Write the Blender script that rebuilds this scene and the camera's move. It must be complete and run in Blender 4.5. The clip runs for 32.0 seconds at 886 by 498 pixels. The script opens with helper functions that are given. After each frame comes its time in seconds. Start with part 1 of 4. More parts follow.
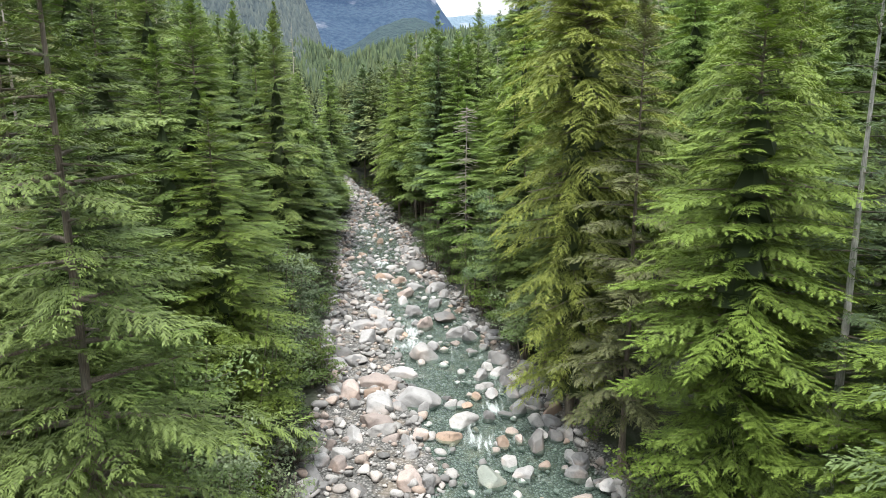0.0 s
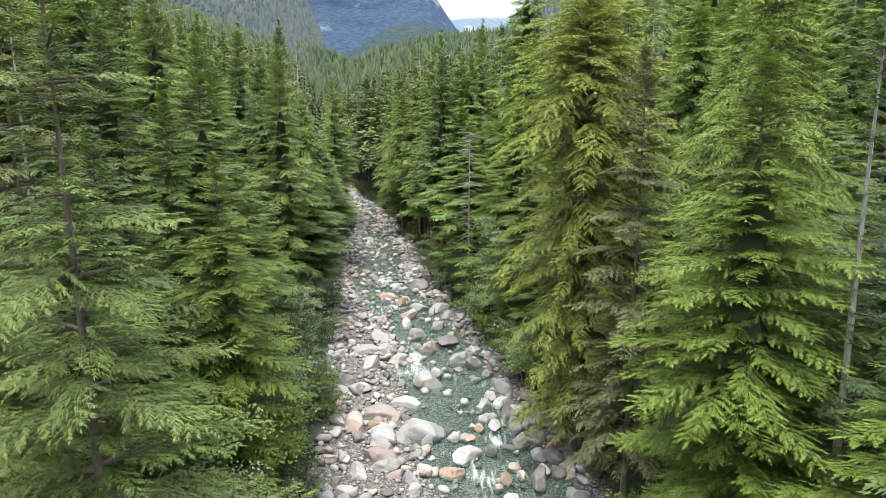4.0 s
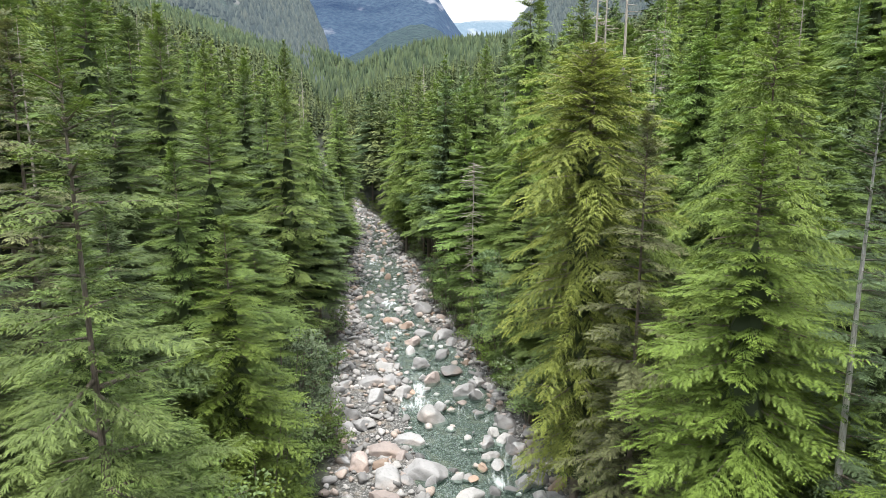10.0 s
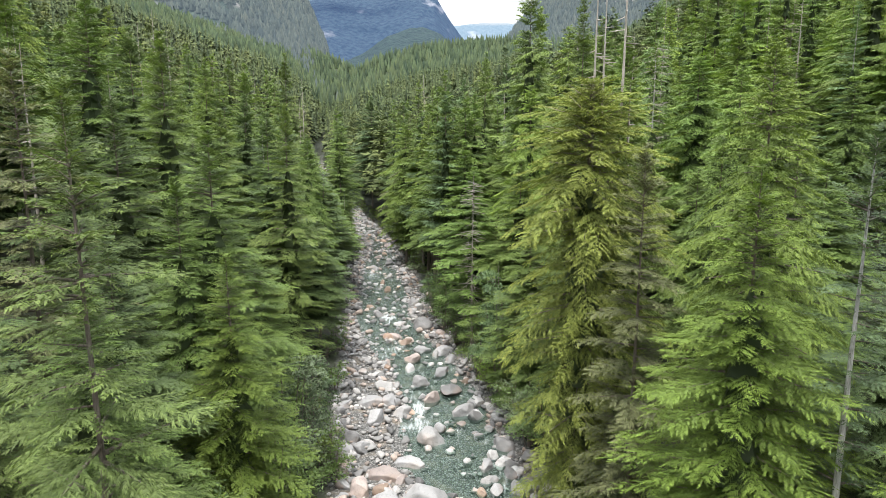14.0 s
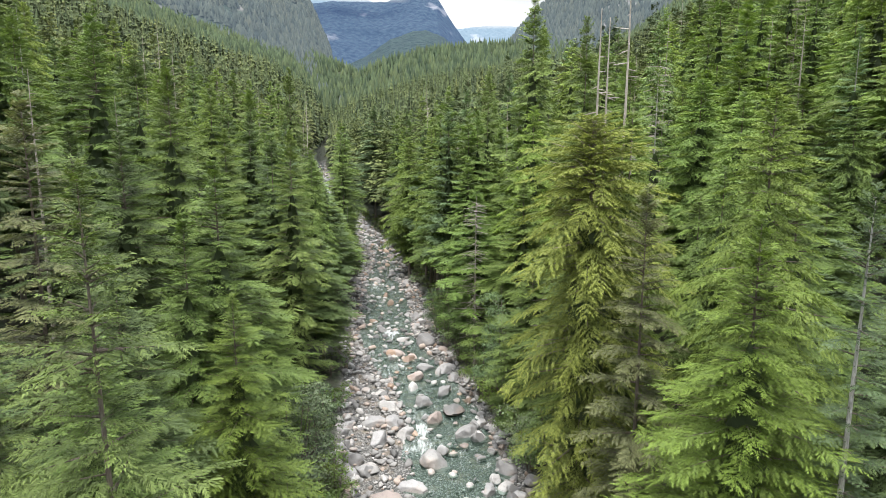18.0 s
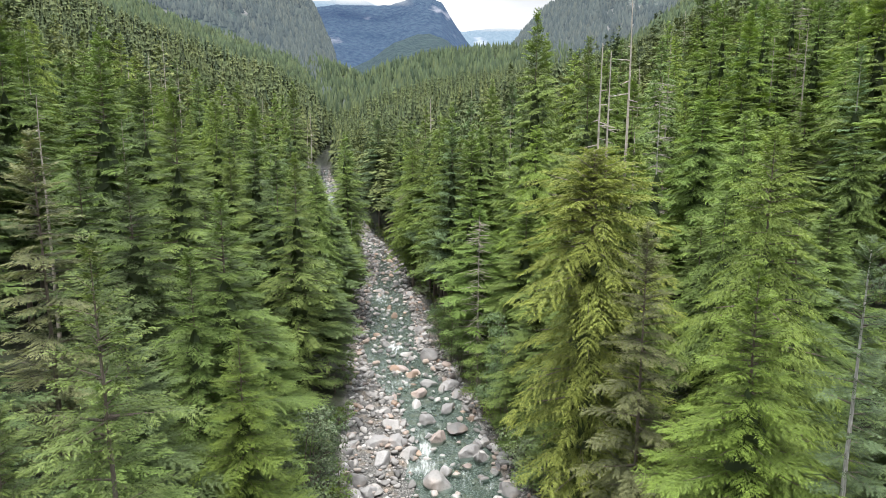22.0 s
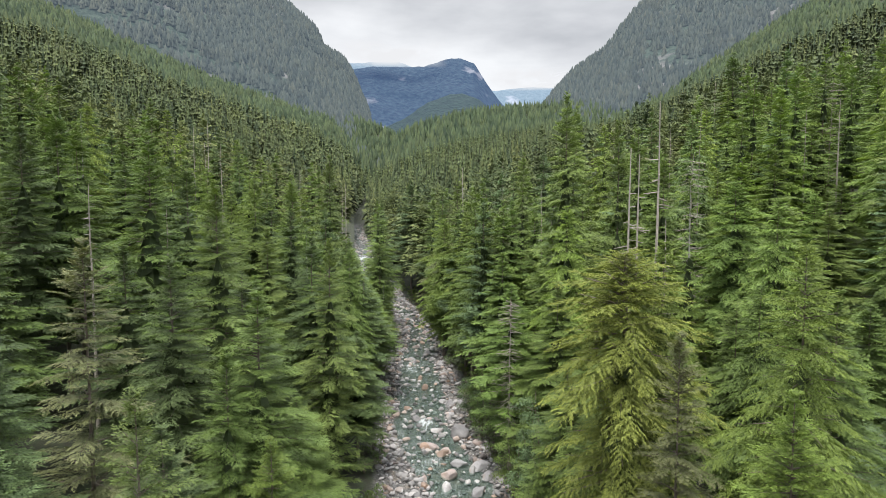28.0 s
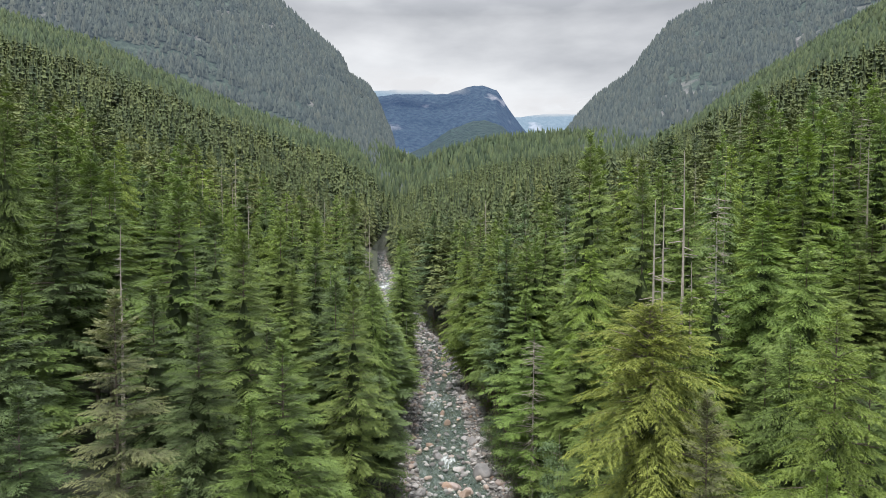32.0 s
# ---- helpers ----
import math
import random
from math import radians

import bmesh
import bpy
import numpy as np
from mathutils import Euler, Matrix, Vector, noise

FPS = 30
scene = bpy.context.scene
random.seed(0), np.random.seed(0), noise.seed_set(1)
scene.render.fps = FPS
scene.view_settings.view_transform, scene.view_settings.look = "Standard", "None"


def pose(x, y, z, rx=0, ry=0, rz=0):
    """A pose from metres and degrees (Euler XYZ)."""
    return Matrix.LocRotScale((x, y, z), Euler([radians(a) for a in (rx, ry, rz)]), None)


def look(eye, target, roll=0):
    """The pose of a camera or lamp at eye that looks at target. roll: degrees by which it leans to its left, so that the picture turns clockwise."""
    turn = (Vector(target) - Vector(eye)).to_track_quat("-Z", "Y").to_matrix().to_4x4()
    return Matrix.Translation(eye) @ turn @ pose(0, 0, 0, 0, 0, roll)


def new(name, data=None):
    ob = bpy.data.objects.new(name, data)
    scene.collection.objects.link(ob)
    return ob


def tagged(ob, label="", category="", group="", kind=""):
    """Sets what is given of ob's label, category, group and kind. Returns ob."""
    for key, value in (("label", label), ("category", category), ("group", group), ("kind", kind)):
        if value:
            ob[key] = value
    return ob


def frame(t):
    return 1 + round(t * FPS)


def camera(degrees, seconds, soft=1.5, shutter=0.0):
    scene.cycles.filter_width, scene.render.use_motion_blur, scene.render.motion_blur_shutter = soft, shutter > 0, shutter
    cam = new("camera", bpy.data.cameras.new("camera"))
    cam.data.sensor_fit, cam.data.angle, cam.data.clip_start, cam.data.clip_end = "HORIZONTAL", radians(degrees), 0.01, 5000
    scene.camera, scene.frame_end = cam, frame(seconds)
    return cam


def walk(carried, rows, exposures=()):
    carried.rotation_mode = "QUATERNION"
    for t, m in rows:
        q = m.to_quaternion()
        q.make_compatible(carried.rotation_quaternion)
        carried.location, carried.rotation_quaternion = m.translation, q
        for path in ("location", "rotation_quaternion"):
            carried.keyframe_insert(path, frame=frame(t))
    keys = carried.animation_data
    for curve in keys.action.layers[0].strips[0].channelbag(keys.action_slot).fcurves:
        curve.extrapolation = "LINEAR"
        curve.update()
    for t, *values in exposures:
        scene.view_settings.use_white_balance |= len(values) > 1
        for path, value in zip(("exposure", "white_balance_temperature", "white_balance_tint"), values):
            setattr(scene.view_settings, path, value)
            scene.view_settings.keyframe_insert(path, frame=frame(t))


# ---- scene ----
cam = camera(69.7, 32.0, soft=0.75)
METRES, EYE, TILT, LEAN, TURN = 20.0, 25.0, -10.8, 0.0, 0.0
ROWS = [
    (0.0, 0.0, 0.0, 0.0, 0.0, 0.0, -0.0),
    (0.5, -0.0013, -0.0042, 0.0221, -0.0, 0.04, -0.01),
    (1.0, -0.0014, -0.0068, 0.0437, -0.0, 0.07, 0.02),
    (1.5, -0.0011, -0.009, 0.0623, 0.0, 0.1, 0.02),
    (2.0, -0.0008, -0.0106, 0.0815, -0.0, 0.13, 0.0),
    (2.5, -0.0009, -0.0136, 0.098, 0.02, 0.15, 0.0),
    (3.0, -0.0005, -0.0183, 0.1159, 0.08, 0.16, -0.02),
    (3.5, 0.0003, -0.0228, 0.1319, 0.21, 0.16, -0.03),
    (5.5, 0.0013, -0.0354, 0.1945, 0.54, 0.19, -0.13),
    (6.0, 0.0016, -0.0379, 0.2114, 0.61, 0.2, -0.13),
    (6.5, 0.0011, -0.0406, 0.2275, 0.59, 0.22, -0.08),
    (7.0, 0.0026, -0.044, 0.2443, 0.62, 0.25, -0.14),
    (7.5, 0.0022, -0.0478, 0.2595, 0.62, 0.28, -0.14),
    (8.0, 0.0021, -0.0518, 0.2753, 0.62, 0.28, -0.15),
    (8.5, 0.0001, -0.0558, 0.29, 0.59, 0.3, -0.16),
    (9.0, -0.0017, -0.0602, 0.3061, 0.61, 0.32, -0.15),
    (9.5, -0.0036, -0.0647, 0.3207, 0.61, 0.34, -0.15),
    (10.0, -0.004, -0.0683, 0.3371, 0.6, 0.37, -0.16),
    (10.5, -0.0034, -0.0707, 0.352, 0.6, 0.4, -0.15),
    (11.0, -0.0016, -0.0741, 0.3681, 0.58, 0.43, -0.16),
    (11.5, -0.0014, -0.0772, 0.3825, 0.59, 0.45, -0.19),
    (12.0, -0.0025, -0.0798, 0.3978, 0.59, 0.48, -0.19),
    (12.5, -0.0037, -0.0828, 0.412, 0.59, 0.5, -0.2),
    (13.0, -0.0049, -0.086, 0.427, 0.59, 0.52, -0.2),
    (13.5, -0.0048, -0.0888, 0.4399, 0.59, 0.54, -0.21),
    (14.0, -0.0038, -0.0906, 0.453, 0.58, 0.56, -0.23),
    (14.5, -0.004, -0.0924, 0.4667, 0.58, 0.59, -0.25),
    (16.5, -0.0068, -0.1039, 0.529, 0.57, 0.68, -0.31),
    (17.0, -0.0064, -0.108, 0.5454, 0.57, 0.72, -0.3),
    (17.5, -0.0071, -0.1117, 0.5606, 0.65, 0.74, -0.31),
    (18.0, -0.0085, -0.1163, 0.5766, 0.8, 0.76, -0.35),
    (18.5, -0.009, -0.1209, 0.5906, 0.86, 0.77, -0.35),
    (19.0, -0.0087, -0.1251, 0.6049, 0.93, 0.8, -0.34),
    (19.5, -0.0081, -0.1278, 0.6184, 1.01, 0.83, -0.36),
    (20.0, -0.0079, -0.1304, 0.633, 1.07, 0.85, -0.36),
    (20.5, -0.0065, -0.1328, 0.645, 1.06, 0.88, -0.34),
    (21.0, -0.0064, -0.1374, 0.6598, 1.06, 0.92, -0.34),
    (21.5, -0.0064, -0.1432, 0.6752, 1.07, 0.94, -0.32),
    (22.0, -0.0052, -0.1476, 0.692, 1.14, 0.97, -0.32),
    (22.5, -0.0036, -0.151, 0.7078, 1.21, 1.0, -0.32),
    (23.0, -0.0023, -0.1546, 0.7239, 1.38, 1.05, -0.35),
    (23.5, -0.0014, -0.158, 0.7388, 1.59, 1.34, -0.38),
    (24.0, -0.0013, -0.1626, 0.7546, 1.8, 1.93, -0.4),
    (24.5, -0.0004, -0.1661, 0.7694, 1.97, 2.43, -0.42),
    (25.0, 0.0005, -0.1703, 0.7851, 2.11, 2.97, -0.44),
    (25.5, 0.0001, -0.1751, 0.7989, 2.32, 3.45, -0.49),
    (27.5, -0.0052, -0.1916, 0.8572, 3.6, 5.39, -0.73),
    (28.0, -0.002, -0.1943, 0.8723, 3.97, 5.82, -0.81),
    (28.5, -0.0002, -0.1966, 0.8859, 4.27, 6.15, -0.87),
    (29.0, -0.0008, -0.2003, 0.9003, 4.59, 6.64, -0.95),
    (29.5, -0.0017, -0.2037, 0.9127, 4.88, 7.05, -1.01),
    (30.0, -0.003, -0.2079, 0.9262, 5.15, 7.38, -1.07),
    (30.5, -0.0039, -0.2112, 0.9385, 5.4, 7.68, -1.15),
    (31.0, -0.0058, -0.2148, 0.9512, 5.66, 8.0, -1.21),
    (31.5, -0.0062, -0.2174, 0.9614, 5.84, 8.02, -1.27),
    (32.0, -0.0068, -0.2199, 0.9716, 5.95, 8.04, -1.3),
]
walk(cam, [(t, pose(0, 0, EYE, TILT, LEAN, TURN) @ pose(METRES * x, METRES * y, METRES * z, 90 + pitch, roll, yaw)) for t, x, y, z, yaw, pitch, roll in ROWS],
     [(0, 2.16, 6500, 8), (14, 2.10, 6500, 9), (22, 2.04, 6540, 10), (26, 1.87, 6540, 10.6), (32, 1.68, 6540, 10.8)])

# ---- world and light ----
world = bpy.data.worlds.new("overcast_sky")
scene.world = world
world.use_nodes = True
wt = world.node_tree
wt.nodes.clear()


def wnode(kind, **kw):
    n = wt.nodes.new(kind)
    for k, v in kw.items():
        n.inputs[k].default_value = v
    return n


sky = wt.nodes.new("ShaderNodeTexSky")
sky.sky_type, sky.sun_disc = "NISHITA", False
sky.sun_elevation, sky.sun_rotation = radians(71), radians(198)
w_dir = wt.nodes.new("ShaderNodeTexCoord")
w_map = wt.nodes.new("ShaderNodeMapping")
w_map.inputs["Scale"].default_value = (1.0, 1.0, 3.2)
w_map.inputs["Location"].default_value = (0.35, 0.2, 0.1)
w_noise = wnode("ShaderNodeTexNoise", Scale=2.6, Detail=6.0, Roughness=0.52)
w_sep = wt.nodes.new("ShaderNodeSeparateXYZ")
w_ramp = wt.nodes.new("ShaderNodeMapRange")
w_ramp.inputs["From Min"].default_value, w_ramp.inputs["From Max"].default_value = 0.20, 0.30
w_add = wt.nodes.new("ShaderNodeMath")
w_add.operation = "MULTIPLY_ADD"
w_add.inputs[1].default_value, w_add.inputs[2].default_value = 3.0, -1.42
w_sum = wt.nodes.new("ShaderNodeMath")
w_sum.use_clamp = True
w_cloud = wt.nodes.new("ShaderNodeMix")
w_cloud.data_type = "RGBA"
w_cloud.inputs["A"].default_value = (1.08, 1.10, 1.12, 1)
w_cloud.inputs["B"].default_value = (0.54, 0.56, 0.59, 1)
w_zen = wt.nodes.new("ShaderNodeMapRange")
w_zen.inputs["From Min"].default_value, w_zen.inputs["From Max"].default_value = 0.30, 0.70
w_zen.inputs["To Min"].default_value, w_zen.inputs["To Max"].default_value = 0.26, 1.50
w_bg_cloud, w_bg_sky, w_mix = wnode("ShaderNodeBackground", Strength=1.0), wnode("ShaderNodeBackground", Strength=0.05), wt.nodes.new("ShaderNodeMixShader")
w_mix.inputs["Fac"].default_value = 0.93
w_out = wt.nodes.new("ShaderNodeOutputWorld")
for a, b in ((w_dir.outputs["Generated"], w_map.inputs["Vector"]), (w_map.outputs["Vector"], w_noise.inputs["Vector"]), (w_dir.outputs["Generated"], w_sep.inputs[0]),
             (w_sep.outputs["Z"], w_ramp.inputs["Value"]), (w_sep.outputs["Z"], w_zen.inputs["Value"]), (w_zen.outputs["Result"], w_bg_cloud.inputs["Strength"]), (w_noise.outputs["Fac"], w_add.inputs[0]), (w_add.outputs[0], w_sum.inputs[0]), (w_ramp.outputs["Result"], w_sum.inputs[1]),
             (w_sum.outputs[0], w_cloud.inputs["Factor"]), (w_cloud.outputs["Result"], w_bg_cloud.inputs["Color"]), (sky.outputs["Color"], w_bg_sky.inputs["Color"]),
             (w_bg_sky.outputs[0], w_mix.inputs[1]), (w_bg_cloud.outputs[0], w_mix.inputs[2]), (w_mix.outputs[0], w_out.inputs["Surface"])):
    wt.links.new(a, b)

sun_data = bpy.data.lights.new("sun", "SUN")
sun_data.energy, sun_data.angle, sun_data.color = 1.5, radians(18), (1.0, 0.96, 0.9)
sun = new("sun", sun_data)
sun.matrix_world = look((0, 0, 300), (30, 95, 0))

# ---- materials ----


class Nodes:
    """Small builder for node materials."""

    def __init__(self, name):
        self.mat = bpy.data.materials.new(name)
        self.mat.use_nodes = True
        self.tree = self.mat.node_tree
        self.tree.nodes.clear()
        self.out = self.tree.nodes.new("ShaderNodeOutputMaterial")

    def add(self, kind, links=(), **values):
        n = self.tree.nodes.new("ShaderNode" + kind)
        for k, v in values.items():
            if k == "op":
                n.operation = v
            elif k == "blend":
                n.blend_type = v
            else:
                n.inputs[k.replace("_", " ")].default_value = v
        for socket, src in links:
            self.tree.links.new(src, n.inputs[socket])
        return n

    def mix(self, fac, a, b, blend="MIX"):
        n = self.tree.nodes.new("ShaderNodeMix")
        n.data_type, n.blend_type = "RGBA", blend
        for s, v in (("Factor", fac), ("A", a), ("B", b)):
            if isinstance(v, (int, float)):
                n.inputs[s].default_value = v
            elif isinstance(v, tuple):
                n.inputs[s].default_value = (*v, 1)
            else:
                self.tree.links.new(v, n.inputs[s])
        return n.outputs["Result"]

    def math(self, op, a, b=0.0, c=0.0, clamp=False):
        n = self.tree.nodes.new("ShaderNodeMath")
        n.operation, n.use_clamp = op, clamp
        for i, v in enumerate((a, b, c)):
            if isinstance(v, (int, float)):
                n.inputs[i].default_value = v
            else:
                self.tree.links.new(v, n.inputs[i])
        return n.outputs[0]

    def ramp(self, value, lo, hi):
        n = self.add("MapRange", [("Value", value)], From_Min=lo, From_Max=hi)
        return n.outputs["Result"]

    def noise(self, scale, detail=4.0, rough=0.55, coord="Object", stretch=None):
        c = self.tree.nodes.new("ShaderNodeTexCoord").outputs[coord]
        if stretch:
            c = self.add("Mapping", [("Vector", c)], Scale=stretch).outputs[0]
        return self.add("TexNoise", [("Vector", c)], Scale=scale, Detail=detail, Roughness=rough).outputs["Fac"]

    def place_noise(self, scale, detail=4.0, stretch=(1, 1, 1)):
        p = self.tree.nodes.new("ShaderNodeNewGeometry").outputs["Position"]
        m = self.add("Mapping", [("Vector", p)], Scale=stretch).outputs[0]
        return self.add("TexNoise", [("Vector", m)], Scale=scale, Detail=detail).outputs["Fac"]

    def attr(self, name):
        n = self.tree.nodes.new("ShaderNodeAttribute")
        n.attribute_name = name
        return n.outputs["Fac"]

    def bump(self, height, strength=0.5, distance=0.05):
        return self.add("Bump", [("Height", height)], Strength=strength, Distance=distance).outputs[0]

    def finish(self, shader):
        self.tree.links.new(shader, self.out.inputs["Surface"])
        return self.mat


def foliage(name):
    """Needles and leaves: the tree's tint, old growth darkened inside as painted shade, paler new growth at the tips.
    """
    n = Nodes(name)
    info = n.tree.nodes.new("ShaderNodeObjectInfo")
    geo = n.tree.nodes.new("ShaderNodeNewGeometry")
    tint = info.outputs["Color"]
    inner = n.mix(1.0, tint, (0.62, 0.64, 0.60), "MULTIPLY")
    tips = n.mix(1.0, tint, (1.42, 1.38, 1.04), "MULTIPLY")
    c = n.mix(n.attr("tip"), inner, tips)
    # Negative tip marks the light-blocking sheets; their dark green stands in for shade.
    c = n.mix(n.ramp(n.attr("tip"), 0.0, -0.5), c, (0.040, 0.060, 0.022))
    isl = n.math("MULTIPLY_ADD", geo.outputs["Random Per Island"], 0.5, 0.75)
    big = n.math("MULTIPLY_ADD", n.place_noise(0.35, 3), 0.5, 0.75)
    hsv = n.add("HueSaturation", [("Color", c), ("Value", n.math("MULTIPLY", isl, big)),
                                  ("Hue", n.math("MULTIPLY_ADD", info.outputs["Random"], 0.014, 0.491))])
    col = hsv.outputs[0]
    p = n.add("BsdfPrincipled", [("Base Color", col)], Roughness=0.6)
    p.inputs["Specular IOR Level"].default_value = 0.25
    tr = n.add("BsdfTranslucent", [("Color", n.mix(1.0, col, (1.2, 1.25, 0.7), "MULTIPLY"))])
    m = n.add("MixShader", [(1, p.outputs[0]), (2, tr.outputs[0])], Fac=0.22)
    return n.finish(m.outputs[0])


def far_foliage(name, dark, light, haze_glow=(0, 0, 0), power=0.0):
    """Woods seen from afar: each crown its own tone; distant haze is added as emission."""
    n = Nodes(name)
    geo = n.tree.nodes.new("ShaderNodeNewGeometry")
    tone = n.attr("tone")
    c = n.mix(tone, dark, light)
    c = n.mix(n.math("MULTIPLY", n.math("FRACT", n.math("MULTIPLY", tone, 7.31)), 0.55), c, n.mix(1.0, c, (1.15, 1.05, 0.82), "MULTIPLY"))
    c = n.mix(n.math("MULTIPLY", geo.outputs["Random Per Island"], 0.35), c, n.mix(1.0, c, (1.5, 1.5, 1.4), "MULTIPLY"))
    # Inner tiers and cores are darkened to paint in the crown's own shade.
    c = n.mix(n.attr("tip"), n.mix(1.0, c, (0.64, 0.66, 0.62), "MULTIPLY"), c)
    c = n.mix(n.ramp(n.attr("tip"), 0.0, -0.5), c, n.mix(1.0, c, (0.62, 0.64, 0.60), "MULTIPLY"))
    c = n.mix(n.math("MULTIPLY", n.ramp(n.place_noise(0.012, 4), 0.45, 0.65), 0.4), c, n.mix(1.0, c, (1.25, 1.0, 0.8), "MULTIPLY"))
    p = n.add("BsdfPrincipled", [("Base Color", c)], Roughness=0.75)
    p.inputs["Specular IOR Level"].default_value = 0.15
    p.inputs["Emission Color"].default_value, p.inputs["Emission Strength"].default_value = (*haze_glow, 1), power
    return n.finish(p.outputs[0])


def bark(name, dark, light):
    n = Nodes(name)
    streak = n.noise(5.0, 5, 0.65, stretch=(4, 4, 0.5))
    blotch = n.noise(0.7, 3)
    c = n.mix(n.ramp(streak, 0.3, 0.7), dark, light)
    c = n.mix(n.math("MULTIPLY", n.ramp(blotch, 0.5, 0.7), 0.5), c, (0.16, 0.17, 0.13))
    p = n.add("BsdfPrincipled", [("Base Color", c), ("Normal", n.bump(streak, 0.8, 0.06))], Roughness=0.9)
    return n.finish(p.outputs[0])


def stone(name):
    """River granite: pale grey, with rusty or pink stones among them, speckled, darker where wet at the foot."""
    n = Nodes(name)
    info = n.tree.nodes.new("ShaderNodeObjectInfo")
    speck = n.noise(14.0, 3, 0.7)
    cloud = n.noise(1.1, 5, 0.6)
    rust = n.ramp(n.noise(0.8, 4), 0.5, 0.72)
    c = n.mix(n.ramp(cloud, 0.3, 0.72), n.mix(1.0, info.outputs["Color"], (0.66, 0.66, 0.68), "MULTIPLY"), info.outputs["Color"])
    c = n.mix(n.math("MULTIPLY", n.ramp(speck, 0.52, 0.7), 0.35), c, (0.09, 0.09, 0.095))
    c = n.mix(n.math("MULTIPLY", rust, 0.3), c, (0.34, 0.2, 0.13))
    p = n.add("BsdfPrincipled", [("Base Color", c), ("Normal", n.bump(n.math("ADD", cloud, n.math("MULTIPLY", speck, 0.25)), 0.8, 0.2))], Roughness=0.72)
    return n.finish(p.outputs[0])


def cobble(name):
    n = Nodes(name)
    geo = n.tree.nodes.new("ShaderNodeNewGeometry")
    r = geo.outputs["Random Per Island"]
    c = n.mix(r, (0.085, 0.084, 0.084), (0.38, 0.366, 0.354))
    c = n.mix(n.math("MULTIPLY", n.ramp(n.math("FRACT", n.math("MULTIPLY", r, 17.3)), 0.72, 0.95), 0.6), c, (0.36, 0.26, 0.2))
    sp = n.place_noise(9.0, 3)
    c = n.mix(n.math("MULTIPLY", n.ramp(sp, 0.45, 0.7), 0.4), c, (0.12, 0.12, 0.12))
    p = n.add("BsdfPrincipled", [("Base Color", c), ("Normal", n.bump(sp, 0.4, 0.05))], Roughness=0.75)
    return n.finish(p.outputs[0])


def ground_material():
    """Forest floor of moss, needles and rotting wood; gravel in the river bed."""
    n = Nodes("ground")
    a, b = n.place_noise(0.6, 5), n.place_noise(5.0, 5)
    soil = n.mix(n.ramp(a, 0.35, 0.65), (0.020, 0.020, 0.012), (0.024, 0.036, 0.014))
    soil = n.mix(n.math("MULTIPLY", n.ramp(b, 0.5, 0.75), 0.5), soil, (0.038, 0.036, 0.02))
    v = n.add("TexVoronoi", [("Vector", n.tree.nodes.new("ShaderNodeNewGeometry").outputs["Position"])], Scale=5.0)
    gravel = n.mix(n.add("SeparateXYZ", [(0, v.outputs["Color"])]).outputs[0], (0.06, 0.06, 0.058), (0.26, 0.254, 0.245))
    gravel = n.mix(n.ramp(v.outputs["Distance"], 0.25, 0.75), gravel, (0.04, 0.04, 0.038))
    gravel = n.mix(n.math("MULTIPLY", n.ramp(a, 0.5, 0.7), 0.5), gravel, (0.2, 0.16, 0.12))
    bed = n.attr("bed")
    c = n.mix(bed, soil, gravel)
    h = n.mix(bed, n.math("ADD", a, b), n.math("MULTIPLY", v.outputs["Distance"], -1.0))
    p = n.add("BsdfPrincipled", [("Base Color", c), ("Normal", n.bump(h, 0.7, 0.12))], Roughness=0.9)
    return n.finish(p.outputs[0])


def water_material():
    """Clear glacial water with a green cast, rippled, white where it breaks."""
    n = Nodes("water")
    rip = n.place_noise(2.6, 5, (1.0, 0.45, 1.0))
    fine = n.place_noise(8.0, 3, (1.0, 0.5, 1.0))
    h = n.math("ADD", rip, n.math("MULTIPLY", fine, 0.3))
    clear = n.add("BsdfTransparent", Color=(0.78, 0.89, 0.845, 1))
    body = n.add("BsdfDiffuse", Color=(0.070, 0.120, 0.098, 1))
    under = n.add("MixShader", [(1, clear.outputs[0]), (2, body.outputs[0])], Fac=0.16)
    nrm = n.bump(h, 0.9, 0.16)
    gloss = n.add("BsdfGlossy", [("Normal", nrm)], Roughness=0.2)
    fr = n.add("Fresnel", [("Normal", nrm)], IOR=1.33)
    wet = n.add("MixShader", [(0, fr.outputs[0]), (1, under.outputs[0]), (2, gloss.outputs[0])])
    foam = n.add("BsdfPrincipled", Base_Color=(0.62, 0.67, 0.67, 1), Roughness=0.8)
    lace = n.math("ADD", n.attr("foam"), n.math("MULTIPLY_ADD", n.place_noise(1.9, 4, (1.7, 0.32, 1.0)), 1.9, -0.95))
    m = n.add("MixShader", [(0, n.math("MULTIPLY", n.ramp(lace, 0.30, 1.45), 0.92)), (1, wet.outputs[0]), (2, foam.outputs[0])])
    return n.finish(m.outputs[0])


